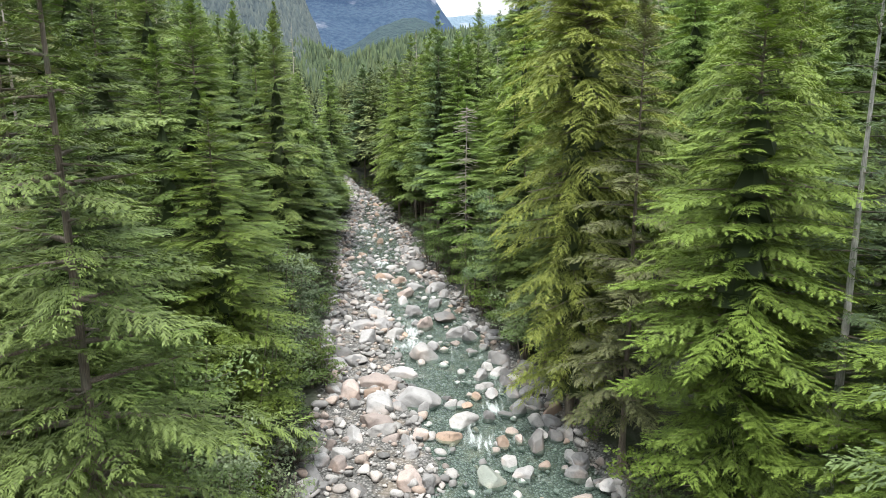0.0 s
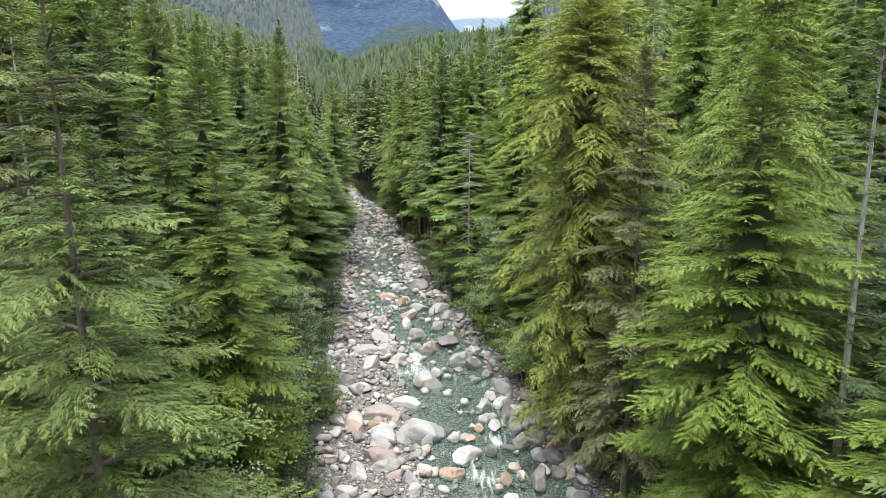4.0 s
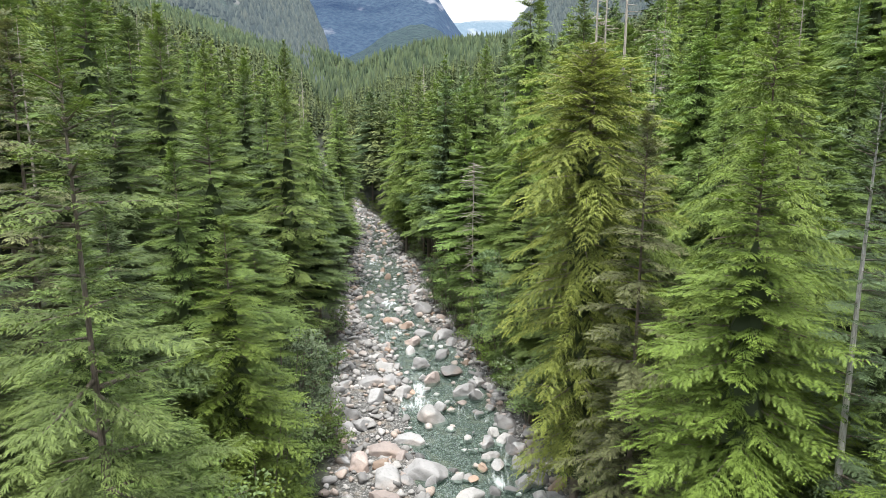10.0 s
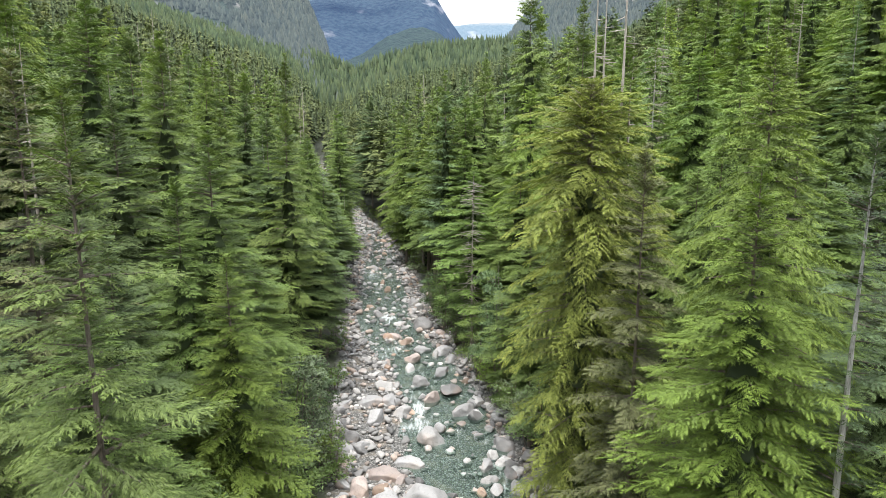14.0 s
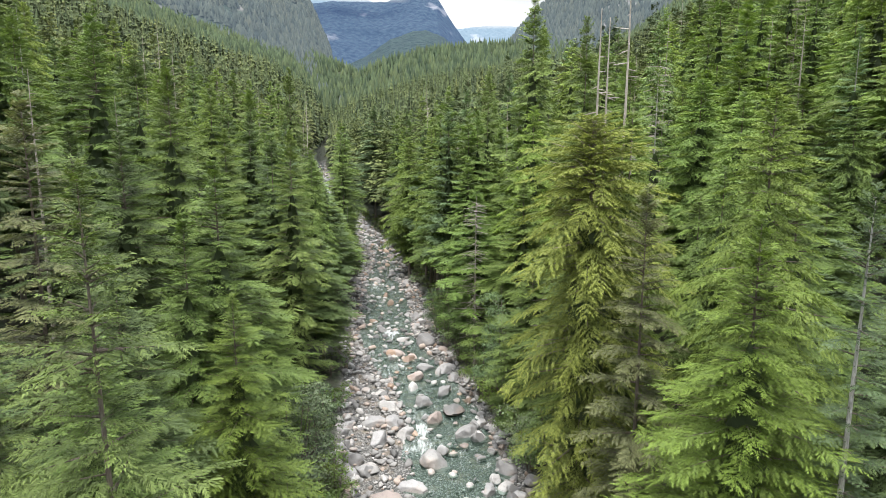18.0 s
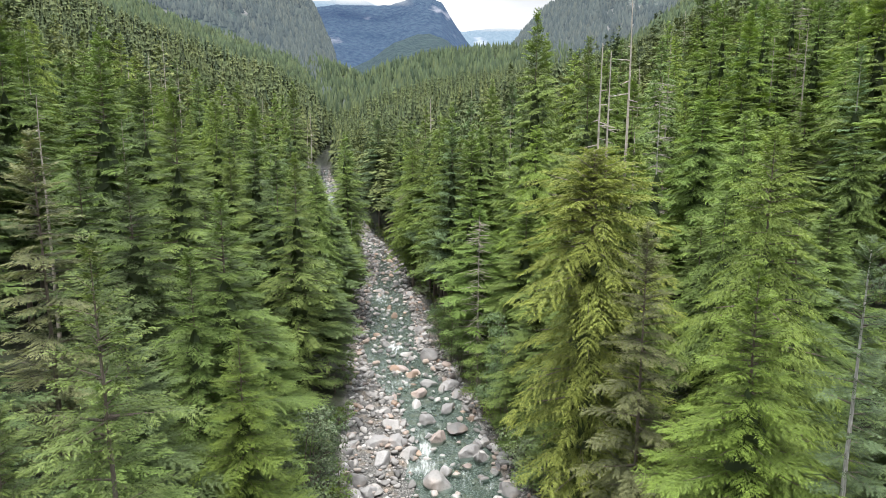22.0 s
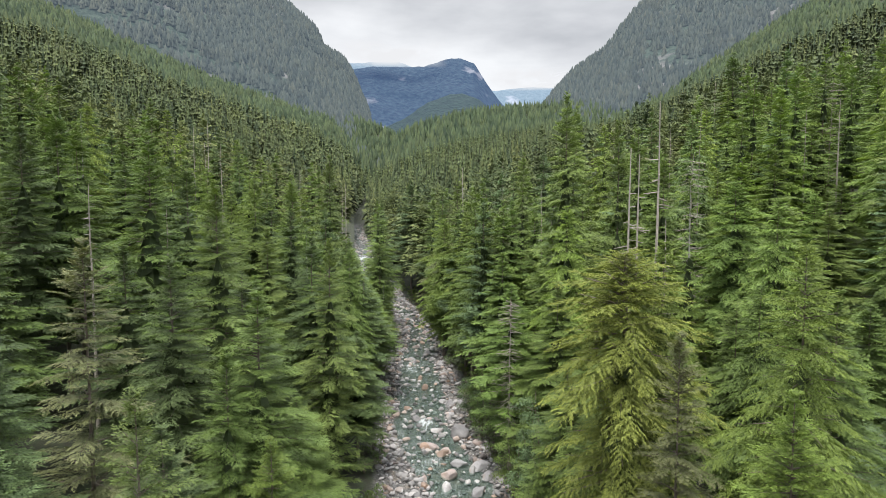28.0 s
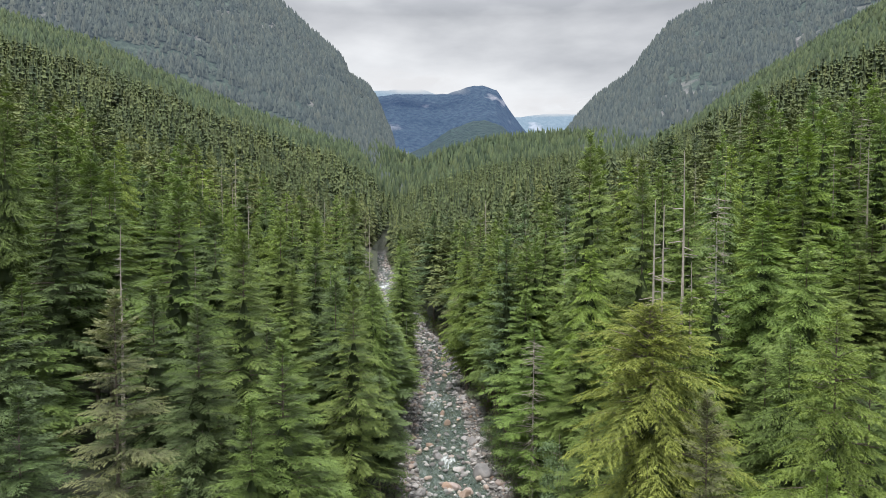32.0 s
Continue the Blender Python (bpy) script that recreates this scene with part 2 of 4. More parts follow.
def mountain_material(name, wood_dark, wood_light, rock, haze_glow, power, rocky=0.62):
    """A far mountainside: dark woods, pale cliffs and scars, with haze added as emission."""
    n = Nodes(name)
    fine = n.place_noise(0.05, 4, (1, 1, 0.35))
    scar = n.place_noise(0.0042, 7, (1.0, 1.0, 1.8))
    c = n.mix(n.ramp(fine, 0.35, 0.65), wood_dark, wood_light)
    c = n.mix(n.math("MULTIPLY", n.ramp(scar, rocky, rocky + 0.07), 0.75), c, rock)
    p = n.add("BsdfPrincipled", [("Base Color", c), ("Normal", n.bump(fine, 1.0, 14.0))], Roughness=0.9)
    p.inputs["Specular IOR Level"].default_value = 0.1
    p.inputs["Emission Color"].default_value, p.inputs["Emission Strength"].default_value = (*haze_glow, 1), power
    return n.finish(p.outputs[0])


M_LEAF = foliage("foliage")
M_BARK = bark("bark", (0.06, 0.045, 0.035), (0.2, 0.165, 0.135))
M_DEAD = bark("dead_wood", (0.17, 0.15, 0.13), (0.40, 0.36, 0.32))
M_GREY = bark("grey_bark", (0.22, 0.21, 0.20), (0.52, 0.5, 0.48))
M_STONE, M_COBBLE, M_GROUND, M_WATER = stone("granite"), cobble("river_cobbles"), ground_material(), water_material()
M_WOODS = far_foliage("far_woods", (0.046, 0.070, 0.036), (0.150, 0.186, 0.076))
# Distant woods are darker in base colour to allow for crown self-shading.
M_FAR_WOODS = far_foliage("distant_woods", (0.032, 0.050, 0.028), (0.106, 0.136, 0.062))
M_HILL = far_foliage("hill_woods", (0.020, 0.036, 0.022), (0.060, 0.086, 0.046))
# Mountains emit blue in place of haze; the farther base colours lean blue too.
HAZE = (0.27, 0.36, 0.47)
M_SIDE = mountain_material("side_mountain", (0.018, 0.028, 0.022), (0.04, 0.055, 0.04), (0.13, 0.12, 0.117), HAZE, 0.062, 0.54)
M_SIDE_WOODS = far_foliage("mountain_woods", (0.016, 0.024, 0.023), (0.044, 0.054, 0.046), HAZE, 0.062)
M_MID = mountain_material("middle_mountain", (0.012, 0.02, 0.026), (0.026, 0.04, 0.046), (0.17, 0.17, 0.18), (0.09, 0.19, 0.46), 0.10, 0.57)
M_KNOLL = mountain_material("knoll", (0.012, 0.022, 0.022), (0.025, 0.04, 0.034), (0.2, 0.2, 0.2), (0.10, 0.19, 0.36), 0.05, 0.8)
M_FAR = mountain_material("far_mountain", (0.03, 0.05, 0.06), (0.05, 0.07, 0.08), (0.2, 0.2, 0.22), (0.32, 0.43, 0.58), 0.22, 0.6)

# ---- shape helpers ----


def mesh_from(name, verts, faces, material, attrs=None, smooth=False):
    """A mesh from arrays: faces is (n, 3) or (n, 4) indices; attrs are values per vertex."""
    verts, faces = np.asarray(verts, np.float32), np.asarray(faces, np.int32)
    k = faces.shape[1]
    me = bpy.data.meshes.new(name)
    me.vertices.add(len(verts))
    me.vertices.foreach_set("co", verts.ravel())
    me.loops.add(faces.size)
    me.loops.foreach_set("vertex_index", faces.ravel())
    me.polygons.add(len(faces))
    me.polygons.foreach_set("loop_start", np.arange(0, faces.size, k, dtype=np.int32))
    if smooth:
        me.polygons.foreach_set("use_smooth", np.ones(len(faces), bool))
    for key, v in (attrs or {}).items():
        me.attributes.new(key, "FLOAT", "POINT").data.foreach_set("value", np.asarray(v, np.float32).ravel())
    me.materials.append(material)
    me.update(calc_edges=True)
    me.validate()
    return me


def tris(t):
    """Loose triangles (n, 3, 3) as vertices and faces."""
    return t.reshape(-1, 3), np.arange(len(t) * 3).reshape(-1, 3)


def place_all(verts, faces, mats, offs):
    """One shape set down many times: mats (m, 3, 3), offs (m, 3)."""
    v = np.einsum("mij,vj->mvi", mats, verts) + offs[:, None, :]
    f = faces[None] + (np.arange(len(mats)) * len(verts))[:, None, None]
    return v.reshape(-1, 3), f.reshape(-1, faces.shape[1])


def turn_z(a):
    c, s, o, i = np.cos(a), np.sin(a), np.zeros_like(a), np.ones_like(a)
    return np.stack([np.stack([c, -s, o], -1), np.stack([s, c, o], -1), np.stack([o, o, i], -1)], -2)


def fbm(x, y, scale, seed=0.0, octaves=4):
    """Smooth noise of arrays, about -1 to 1."""
    out, amp = np.zeros(np.broadcast(x, y).shape), 0.5
    for k in range(octaves):
        f, s = scale * 2.03 ** k, seed + 17.7 * k
        out += amp * (np.sin(x * f * 1.3 + 2.1 * np.sin(y * f * 0.7 + s) + s) * np.cos(y * f * 1.1 + 1.9 * np.sin(x * f * 0.8 - s) + 0.7 * s))
        amp *= 0.55
    return out


# ---- the lie of the land ----
CREEK_Y = (-200, 0, 41, 57, 69, 90, 110, 150, 175, 212, 240, 270, 400, 600, 1000, 5000)
CREEK_X = (-6, 2.5, 1.2, -0.8, -3.3, -6.8, -10.4, -17, -20.6, -28.5, -37, -46.5, -81, -128, -190, -500)
CREEK_W = (11, 11, 11, 10.3, 9.8, 9.0, 9.0, 7.9, 7.0, 5.4, 5.4, 7.0, 8.0, 8.0, -3, -3)


def creek_x(y):
    return np.interp(y, CREEK_Y, CREEK_X)


def creek_w(y):
    return np.interp(y, CREEK_Y, CREEK_W)


def water_z(y):
    return 0.012 * (y - 50) + 0.000105 * np.maximum(0, np.minimum(y, 1700) - 450) ** 2


def land(x, y):
    """Height of the ground: gravelly bed, cut banks, a wooded flat, then the valley's sides."""
    x, y = np.asarray(x, float), np.asarray(y, float)
    u = x - creek_x(y)
    d = np.abs(u) - creek_w(y) + 0.9 * fbm(x, y, 0.16, 3)
    t = u / np.maximum(creek_w(y), 3)
    channel = 0.16 + 0.26 * np.sin(y * 0.047 - 1.2) - 0.1 * np.sin(y * 0.13)
    side_bar = np.clip((np.abs(t - channel) - 0.34) / 0.36, 0, 1)
    bed = -0.50 + 0.74 * side_bar * side_bar * (3 - 2 * side_bar) + 0.30 * fbm(x, y, 0.35, 9) + 0.1 * fbm(x, y, 1.1, 1)
    bank = np.clip(d + 0.8, 0, 4)
    side = np.where(u > 0, 0.43, 0.42)
    cap = np.where(u > 0, 76.0, 95.0)
    slope = side * np.maximum(0, d - 13)
    slope = cap * (1 - np.exp(-slope / cap * 1.25))
    rough = 0.35 * fbm(x, y, 0.25, 5) + 3.0 * fbm(x, y, 0.02, 7) * np.clip((d - 20) / 40, 0, 1)
    return water_z(y) + np.where(d < -0.8, bed, bed + (0.32 * bank + 0.06 * np.clip(d, 0, 13)) + slope + rough * np.clip((d + 0.8) / 3, 0, 1))


def stretched(lo, fine_lo, fine_hi, hi, step, grow):
    a = list(np.arange(fine_lo, fine_hi, step))
    s, v = step, fine_hi
    while v < hi:
        a.append(v)
        s *= grow
        v += s
    a.append(hi)
    s, v, left = step, fine_lo, []
    while v > lo:
        s *= grow
        v -= s
        left.append(max(v, lo))
    return np.array(sorted(set(left + a)))


def grid(us, ys):
    n, m = len(us), len(ys)
    i = np.arange((n - 1) * (m - 1))
    a = (i // (n - 1)) * n + i % (n - 1)
    return np.stack([a, a + 1, a + n + 1, a + n], 1)


us, ys = stretched(-3000, -16, 16, 3000, 0.8, 1.13), stretched(-900, 30, 240, 4700, 1.3, 1.07)
U, Y = np.meshgrid(us, ys)
X = U + creek_x(Y)
Z = land(X, Y)
bed_mask = (Y < 640) * np.clip(-(np.abs(U) - creek_w(Y) + 0.9 * fbm(X, Y, 0.16, 3)) * 0.9 + 1.2, 0, 1)
tagged(new("ground", mesh_from("ground", np.stack([X, Y, Z], -1).reshape(-1, 3), grid(us, ys), M_GROUND, {"bed": bed_mask}, True)),
       "mossy forest floor and gravel bed of a mountain creek", "ground", kind="structure")

# The creek's water: a rippled sheet that drops in small chutes.
us, ys = np.arange(-13, 13.01, 0.4), np.concatenate([np.arange(-60, 30, 2.0), np.arange(30, 130, 0.45), np.arange(130, 280, 0.9), np.arange(280, 620, 4)])
U, Y = np.meshgrid(us, ys)
X = U + creek_x(Y)
foam = 0.08 + 0.28 * fbm(X, Y, 0.33, 21) + 0.2 * fbm(X, Y, 0.9, 4)


def chute(x, y, wide, long, power):
    """Broken white water below a drop."""
    global foam
    foam = foam + power * np.exp(-((X - x) / wide) ** 2 - ((Y - y) / long) ** 2)


chute(-3.7, 74.5, 1.0, 2.6, 0.9)
chute(-3.2, 70.5, 1.6, 2.2, 0.45)
chute(2.2, 50.6, 0.5, 2.2, 0.9)
chute(3.1, 47.6, 1.2, 1.2, 0.6)
chute(4.5, 53.6, 1.0, 1.8, 0.7)
chute(5.4, 48.2, 1.0, 1.2, 0.4)
chute(-11.4, 113.0, 1.6, 4.0, 0.8)
chute(-4.5, 60.0, 1.2, 1.2, 0.35)
chute(-8.5, 96.0, 2.0, 2.5, 0.4)
chute(-18.5, 150.0, 3.0, 4.0, 0.4)
chute(-49.0, 282.0, 3.0, 12.0, 0.8)
chute(-76.0, 380.0, 4.0, 20.0, 0.9)
Z = water_z(Y) + 0.05 * fbm(X, Y, 1.6, 2) + 0.10 * np.clip(foam, 0, 1.2) * (0.6 + fbm(X, Y, 2.4, 8))
tagged(new("creek_water", mesh_from("creek_water", np.stack([X, Y, Z], -1).reshape(-1, 3), grid(us, ys), M_WATER, {"foam": foam}, True)),
       "clear green creek water breaking white between boulders", "water", kind="structure")

# ---- stones ----


def rock_mesh(seed, level, flat, angular):
    """A weathered boulder: a ball worn by noise and split along a few flat faces."""
    rs = np.random.RandomState(seed)
    bm = bmesh.new()
    bmesh.ops.create_icosphere(bm, subdivisions=level, radius=1.0)
    v = np.array([p.co[:] for p in bm.verts])
    f = np.array([[p.index for p in q.verts] for q in bm.faces])
    bm.free()
    for _ in range(angular):
        nrm = rs.normal(size=3)
        nrm /= np.linalg.norm(nrm)
        nrm[2] = abs(nrm[2])
        cut = rs.uniform(0.45, 0.8)
        over = np.maximum(0, v @ nrm - cut)
        v -= 0.96 * over[:, None] * nrm
    ph = rs.uniform(0, 6, 3)
    for k, a in ((1.7, 0.10), (3.9, 0.04), (8.5, 0.025)):
        w = np.sin(v[:, [1, 2, 0]] * k + ph) * np.cos(v[:, [2, 0, 1]] * k * 0.8 + ph[::-1])
        v = v * (1 + a * w.sum(1, keepdims=True))
    v *= np.array([0.5, 0.5 * rs.uniform(0.62, 1.0), 0.5 * flat])
    return mesh_from("boulder", v, f, M_STONE)


ROCKS = [rock_mesh(s, 4, fl, an) for s, fl, an in ((1, .75, 9), (2, .6, 12), (3, .85, 7), (4, .5, 15), (5, .7, 14), (6, .65, 10))]
SMALL_ROCKS = [rock_mesh(s, 3, fl, an) for s, fl, an in ((11, .7, 9), (12, .6, 12), (13, .8, 8), (14, .55, 14), (15, .75, 11), (16, .6, 10))]
TONES = {"grey": (0.36, 0.355, 0.35), "pale": (0.46, 0.45, 0.435), "pink": (0.43, 0.36, 0.325), "rust": (0.39, 0.285, 0.215), "dark": (0.22, 0.215, 0.21), "green": (0.34, 0.38, 0.33)}
rock_rs = np.random.RandomState(7)


def boulder(x, y, wide, high, tone="grey", shape=None, sunk=0.2, small=False):
    """A boulder whose foot shows at x, y; wide across, high as seen from above and ahead."""
    pool = SMALL_ROCKS if small else ROCKS
    k = int(rock_rs.randint(len(pool))) if shape is None else shape
    ob = new("boulder", pool[k])
    tall = max(0.58 * wide, min(high, wide) * 1.0)
    z = max(float(water_z(y)) - 0.1, float(land(x, y)))
    ob.matrix_world = pose(x, y + 0.35 * wide, z + tall * (0.5 - sunk) * 0.8, *rock_rs.uniform(-12, 12, 2), rock_rs.uniform(0, 360)) @ Matrix.Diagonal((wide * 1.32, wide * 1.32, tall * 1.75, 1))
    t = np.array(TONES[tone]) * rock_rs.uniform(0.60, 1.06)
    ob.color = (*t, 1)
    words = {"grey": "weathered grey granite", "pale": "pale sun-bleached granite", "pink": "pinkish grey granite", "rust": "rust-stained orange granite", "dark": "dark damp grey granite", "green": "submerged algae-tinted pale"}
    tagged(ob, words[tone] + (" boulder standing in the creek" if wide > 1 else " stone lying in the creek bed"), "boulder", "boulders in the creek")
    return ob


boulder(-8.7, 79.8, 2.55, 1.82, "pale", 2)
boulder(-9.7, 74.8, 2.58, 1.72, "grey")
boulder(-7.6, 75.0, 2.15, 1.51, "grey")
boulder(-5.8, 72.7, 2.51, 1.88, "pale")
boulder(-8.8, 70.5, 2.04, 2.45, "grey")
boulder(-2.2, 65.7, 2.90, 2.10, "pale", 0)
boulder(-2.4, 76.5, 1.97, 2.18, "pink", 4)
boulder(-3.9, 82.0, 2.33, 1.63, "grey")
boulder(0.2, 78.9, 3.36, 2.02, "dark", 3)
boulder(1.6, 72.7, 2.71, 1.88, "grey")
boulder(-3.8, 60.6, 2.49, 1.25, "grey")
boulder(-2.1, 53.8, 4.18, 2.57, "grey", 3)
boulder(1.9, 50.5, 2.81, 1.59, "pale")
boulder(0.4, 47.7, 1.93, 1.23, "rust")
boulder(4.6, 56.1, 1.67, 1.34, "grey")
boulder(5.7, 61.3, 1.87, 1.51, "pale")
boulder(3.9, 60.3, 1.77, 1.35, "grey")
boulder(5.7, 64.8, 2.27, 1.89, "dark")
boulder(3.1, 56.0, 1.50, 0.93, "rust")
boulder(4.0, 58.2, 1.24, 0.83, "pale")
boulder(-8.6, 54.8, 1.98, 1.81, "pink")
boulder(-10.1, 56.0, 1.52, 1.68, "grey")
boulder(-6.2, 55.5, 1.53, 1.26, "pink")
boulder(-5.7, 52.4, 2.69, 0.89, "grey")
boulder(-6.0, 49.4, 2.41, 1.51, "pink")
boulder(-4.1, 53.2, 1.60, 0.89, "grey")
boulder(-2.4, 40.8, 1.95, 1.56, "pink")
boulder(-1.0, 41.0, 1.17, 1.17, "grey")
boulder(3.5, 41.4, 2.10, 1.05, "green")
boulder(7.6, 46.4, 2.31, 2.02, "dark", 1)
boulder(6.7, 52.8, 1.85, 1.40, "grey")
boulder(7.9, 53.7, 1.62, 1.62, "grey")
boulder(5.9, 42.3, 1.56, 0.94, "grey")
boulder(5.1, 44.1, 1.38, 0.77, "pale")
boulder(4.8, 47.0, 1.45, 1.10, "rust")
boulder(6.3, 47.8, 0.82, 1.03, "pink")
boulder(9.0, 50.6, 1.86, 1.24, "grey")
boulder(-7.8, 42.8, 1.36, 1.09, "pink")
boulder(-9.2, 43.4, 1.38, 1.24, "grey")
boulder(-9.1, 40.4, 2.36, 1.84, "dark")
boulder(-11.1, 58.6, 1.58, 1.23, "pink")
boulder(-13.1, 73.9, 1.93, 1.29, "grey")
boulder(-11.7, 65.6, 2.12, 2.12, "dark")
boulder(-9.4, 63.4, 2.42, 1.04, "grey")
boulder(-4.8, 57.7, 1.37, 0.85, "pink")
boulder(-6.1, 57.8, 2.74, 1.20, "pink")
boulder(-5.3, 47.9, 2.06, 1.03, "pale")
boulder(-7.1, 46.9, 1.75, 1.02, "grey")
boulder(-1.8, 47.9, 1.47, 1.17, "pink")
boulder(-2.8, 46.4, 1.14, 1.00, "grey")
boulder(-2.5, 44.9, 1.26, 0.84, "grey")
boulder(-9.2, 101.1, 2.83, 1.59, "pink")
boulder(-7.1, 99.0, 2.22, 1.44, "rust")
boulder(-5.0, 106.8, 4.46, 1.90, "dark")
boulder(-4.2, 95.0, 2.66, 1.60, "grey")
boulder(-5.6, 90.9, 2.56, 1.13, "pink")
boulder(-9.0, 87.5, 1.24, 0.89, "rust")
boulder(-13.2, 113.9, 2.29, 1.40, "dark")
boulder(-1.2, 85.7, 2.90, 1.94, "grey")
boulder(-0.8, 93.9, 3.16, 2.11, "grey")
boulder(2.2, 53.9, 1.16, 0.84, "rust")
boulder(0.8, 54.5, 1.04, 0.84, "pink")
boulder(3.1, 71.9, 1.86, 1.45, "grey")
boulder(-0.9, 43.1, 0.70, 0.65, "pale")
boulder(-12.9, 90.6, 1.54, 0.93, "pale")
boulder(9.9, 44.5, 1.69, 1.13, "grey")
boulder(10.3, 48.2, 1.50, 1.20, "grey")
boulder(9.1, 48.2, 1.19, 1.19, "dark")
boulder(8.2, 56.1, 1.51, 1.34, "grey")
boulder(6.6, 56.2, 1.51, 1.17, "grey")

# Slabs and blocks along the east bar, and dark wet ones under the west bank.
for _ in range(26):
    y = rock_rs.uniform(38, 78)
    boulder(creek_x(y) + creek_w(y) * rock_rs.uniform(0.72, 1.04), y, rock_rs.uniform(0.8, 2.0), rock_rs.uniform(0.7, 1.5), rock_rs.choice(["grey", "grey", "pale", "dark"]))
for _ in range(12):
    y = rock_rs.uniform(38, 75)
    boulder(creek_x(y) - creek_w(y) * rock_rs.uniform(0.8, 1.02), y, rock_rs.uniform(0.8, 1.9), rock_rs.uniform(0.7, 1.4), rock_rs.choice(["dark", "pink", "grey"]))

# Lesser boulders strewn over the bed, thinning upstream.
spots = []
for _ in range(4000):
    y = 30 + 230 * rock_rs.rand() ** 1.25
    x = creek_x(y) + rock_rs.uniform(-1.02, 1.02) * creek_w(y)
    w = 0.6 + 1.4 * rock_rs.rand() ** 2.2 + 0.004 * max(0, y - 60)
    if all((x - a) ** 2 + (y - b) ** 2 > (0.5 * (w + c)) ** 2 for a, b, c in spots):
        spots.append((x, y, w))
        boulder(x, y, w, w * rock_rs.uniform(0.55, 0.85), rock_rs.choice(["grey", "grey", "pale", "pale", "pink", "rust", "dark"]), small=True)
    if len(spots) > 225:
        break

# Cobbles: too many to count, all over the bars and the shallow bed.
bm = bmesh.new()
bmesh.ops.create_icosphere(bm, subdivisions=1, radius=0.5)
ball = np.array([p.co[:] for p in bm.verts])
ball_f = np.array([[p.index for p in q.verts] for q in bm.faces])
bm.free()
ball = ball * (1 + 0.14 * np.sin(ball[:, [1, 2, 0]] * 7 + 1).sum(1, keepdims=True))
cob_rs = np.random.RandomState(5)
bm = bmesh.new()
bmesh.ops.create_icosphere(bm, subdivisions=2, radius=0.5)
lump = np.array([p.co[:] for p in bm.verts])
lump_f = np.array([[p.index for p in q.verts] for q in bm.faces])
bm.free()
LUMPS = []
for _ in range(5):
    w = lump * (1 + 0.16 * np.sin(lump[:, [1, 2, 0]] * 6 + cob_rs.uniform(0, 6, 3)).sum(1, keepdims=True))
    for _ in range(7):
        nrm = cob_rs.normal(size=3)
        nrm /= np.linalg.norm(nrm)
        w = w - np.maximum(0, w @ nrm - cob_rs.uniform(0.24, 0.40))[:, None] * nrm
    LUMPS.append(w)


def strew(shape, faces, n, lo, span, far, y0=28, y1=268):
    cy = y0 + (y1 - y0) * cob_rs.rand(n) ** 1.3
    cx = creek_x(cy) + cob_rs.uniform(-1.06, 1.06, n) * creek_w(cy)
    size = lo + span * cob_rs.rand(n) ** 2 + far * np.maximum(0, cy - 60)
    dry = (land(cx, cy) > water_z(cy) - 0.16) | (cob_rs.rand(n) < 0.30)
    cx, cy, size = cx[dry], cy[dry], size[dry]
    n = len(cx)
    diag = np.zeros((n, 3, 3))
    diag[:, 0, 0], diag[:, 1, 1], diag[:, 2, 2] = size * cob_rs.uniform(0.9, 1.5, n), size, size * cob_rs.uniform(0.5, 0.85, n)
    return place_all(shape, faces, turn_z(cob_rs.uniform(0, 6.3, n)) @ diag, np.stack([cx, cy, np.maximum(land(cx, cy), water_z(cy) - 0.34) + 0.22 * size], -1))


v, f = strew(ball, ball_f, 4000, 0.16, 0.3, 0.002)
for more in (*(strew(w, lump_f, 900, 0.36, 0.95, 0.002) for w in LUMPS), strew(ball, ball_f, 1500, 0.8, 1.4, 0.0, 260, 600), strew(LUMPS[0], lump_f, 500, 0.3, 0.9, 0.0, -60, 30)):
    v, f = np.concatenate([v, more[0]]), np.concatenate([f, more[1] + len(v)])
tagged(new("river_cobbles", mesh_from("river_cobbles", v, f, M_COBBLE)), "rounded grey and rusty cobbles covering the creek bed", "cobbles", kind="stuff")

# ---- trees ----


def ceiling_of(x, y):
    """Along the line up to the creek's next reach only low growth stands."""
    az, r = np.degrees(np.arctan2(x, y)), np.hypot(x, y)
    el = np.interp(az, (-14.0, -12.5, -12.0, -11.0, -10.0), (-3.4, -4.4, -6.4, -8.5, -9.3))
    top = 45 + np.tan(np.radians(el)) * r - land(x, y)
    return np.where((az > -14.0) & (az < -10.0) & (y < 500), np.maximum(top - 1.0, 1.5), 99.0)



def unit(v):
    return v / np.maximum(np.linalg.norm(v, axis=-1, keepdims=True), 1e-9)


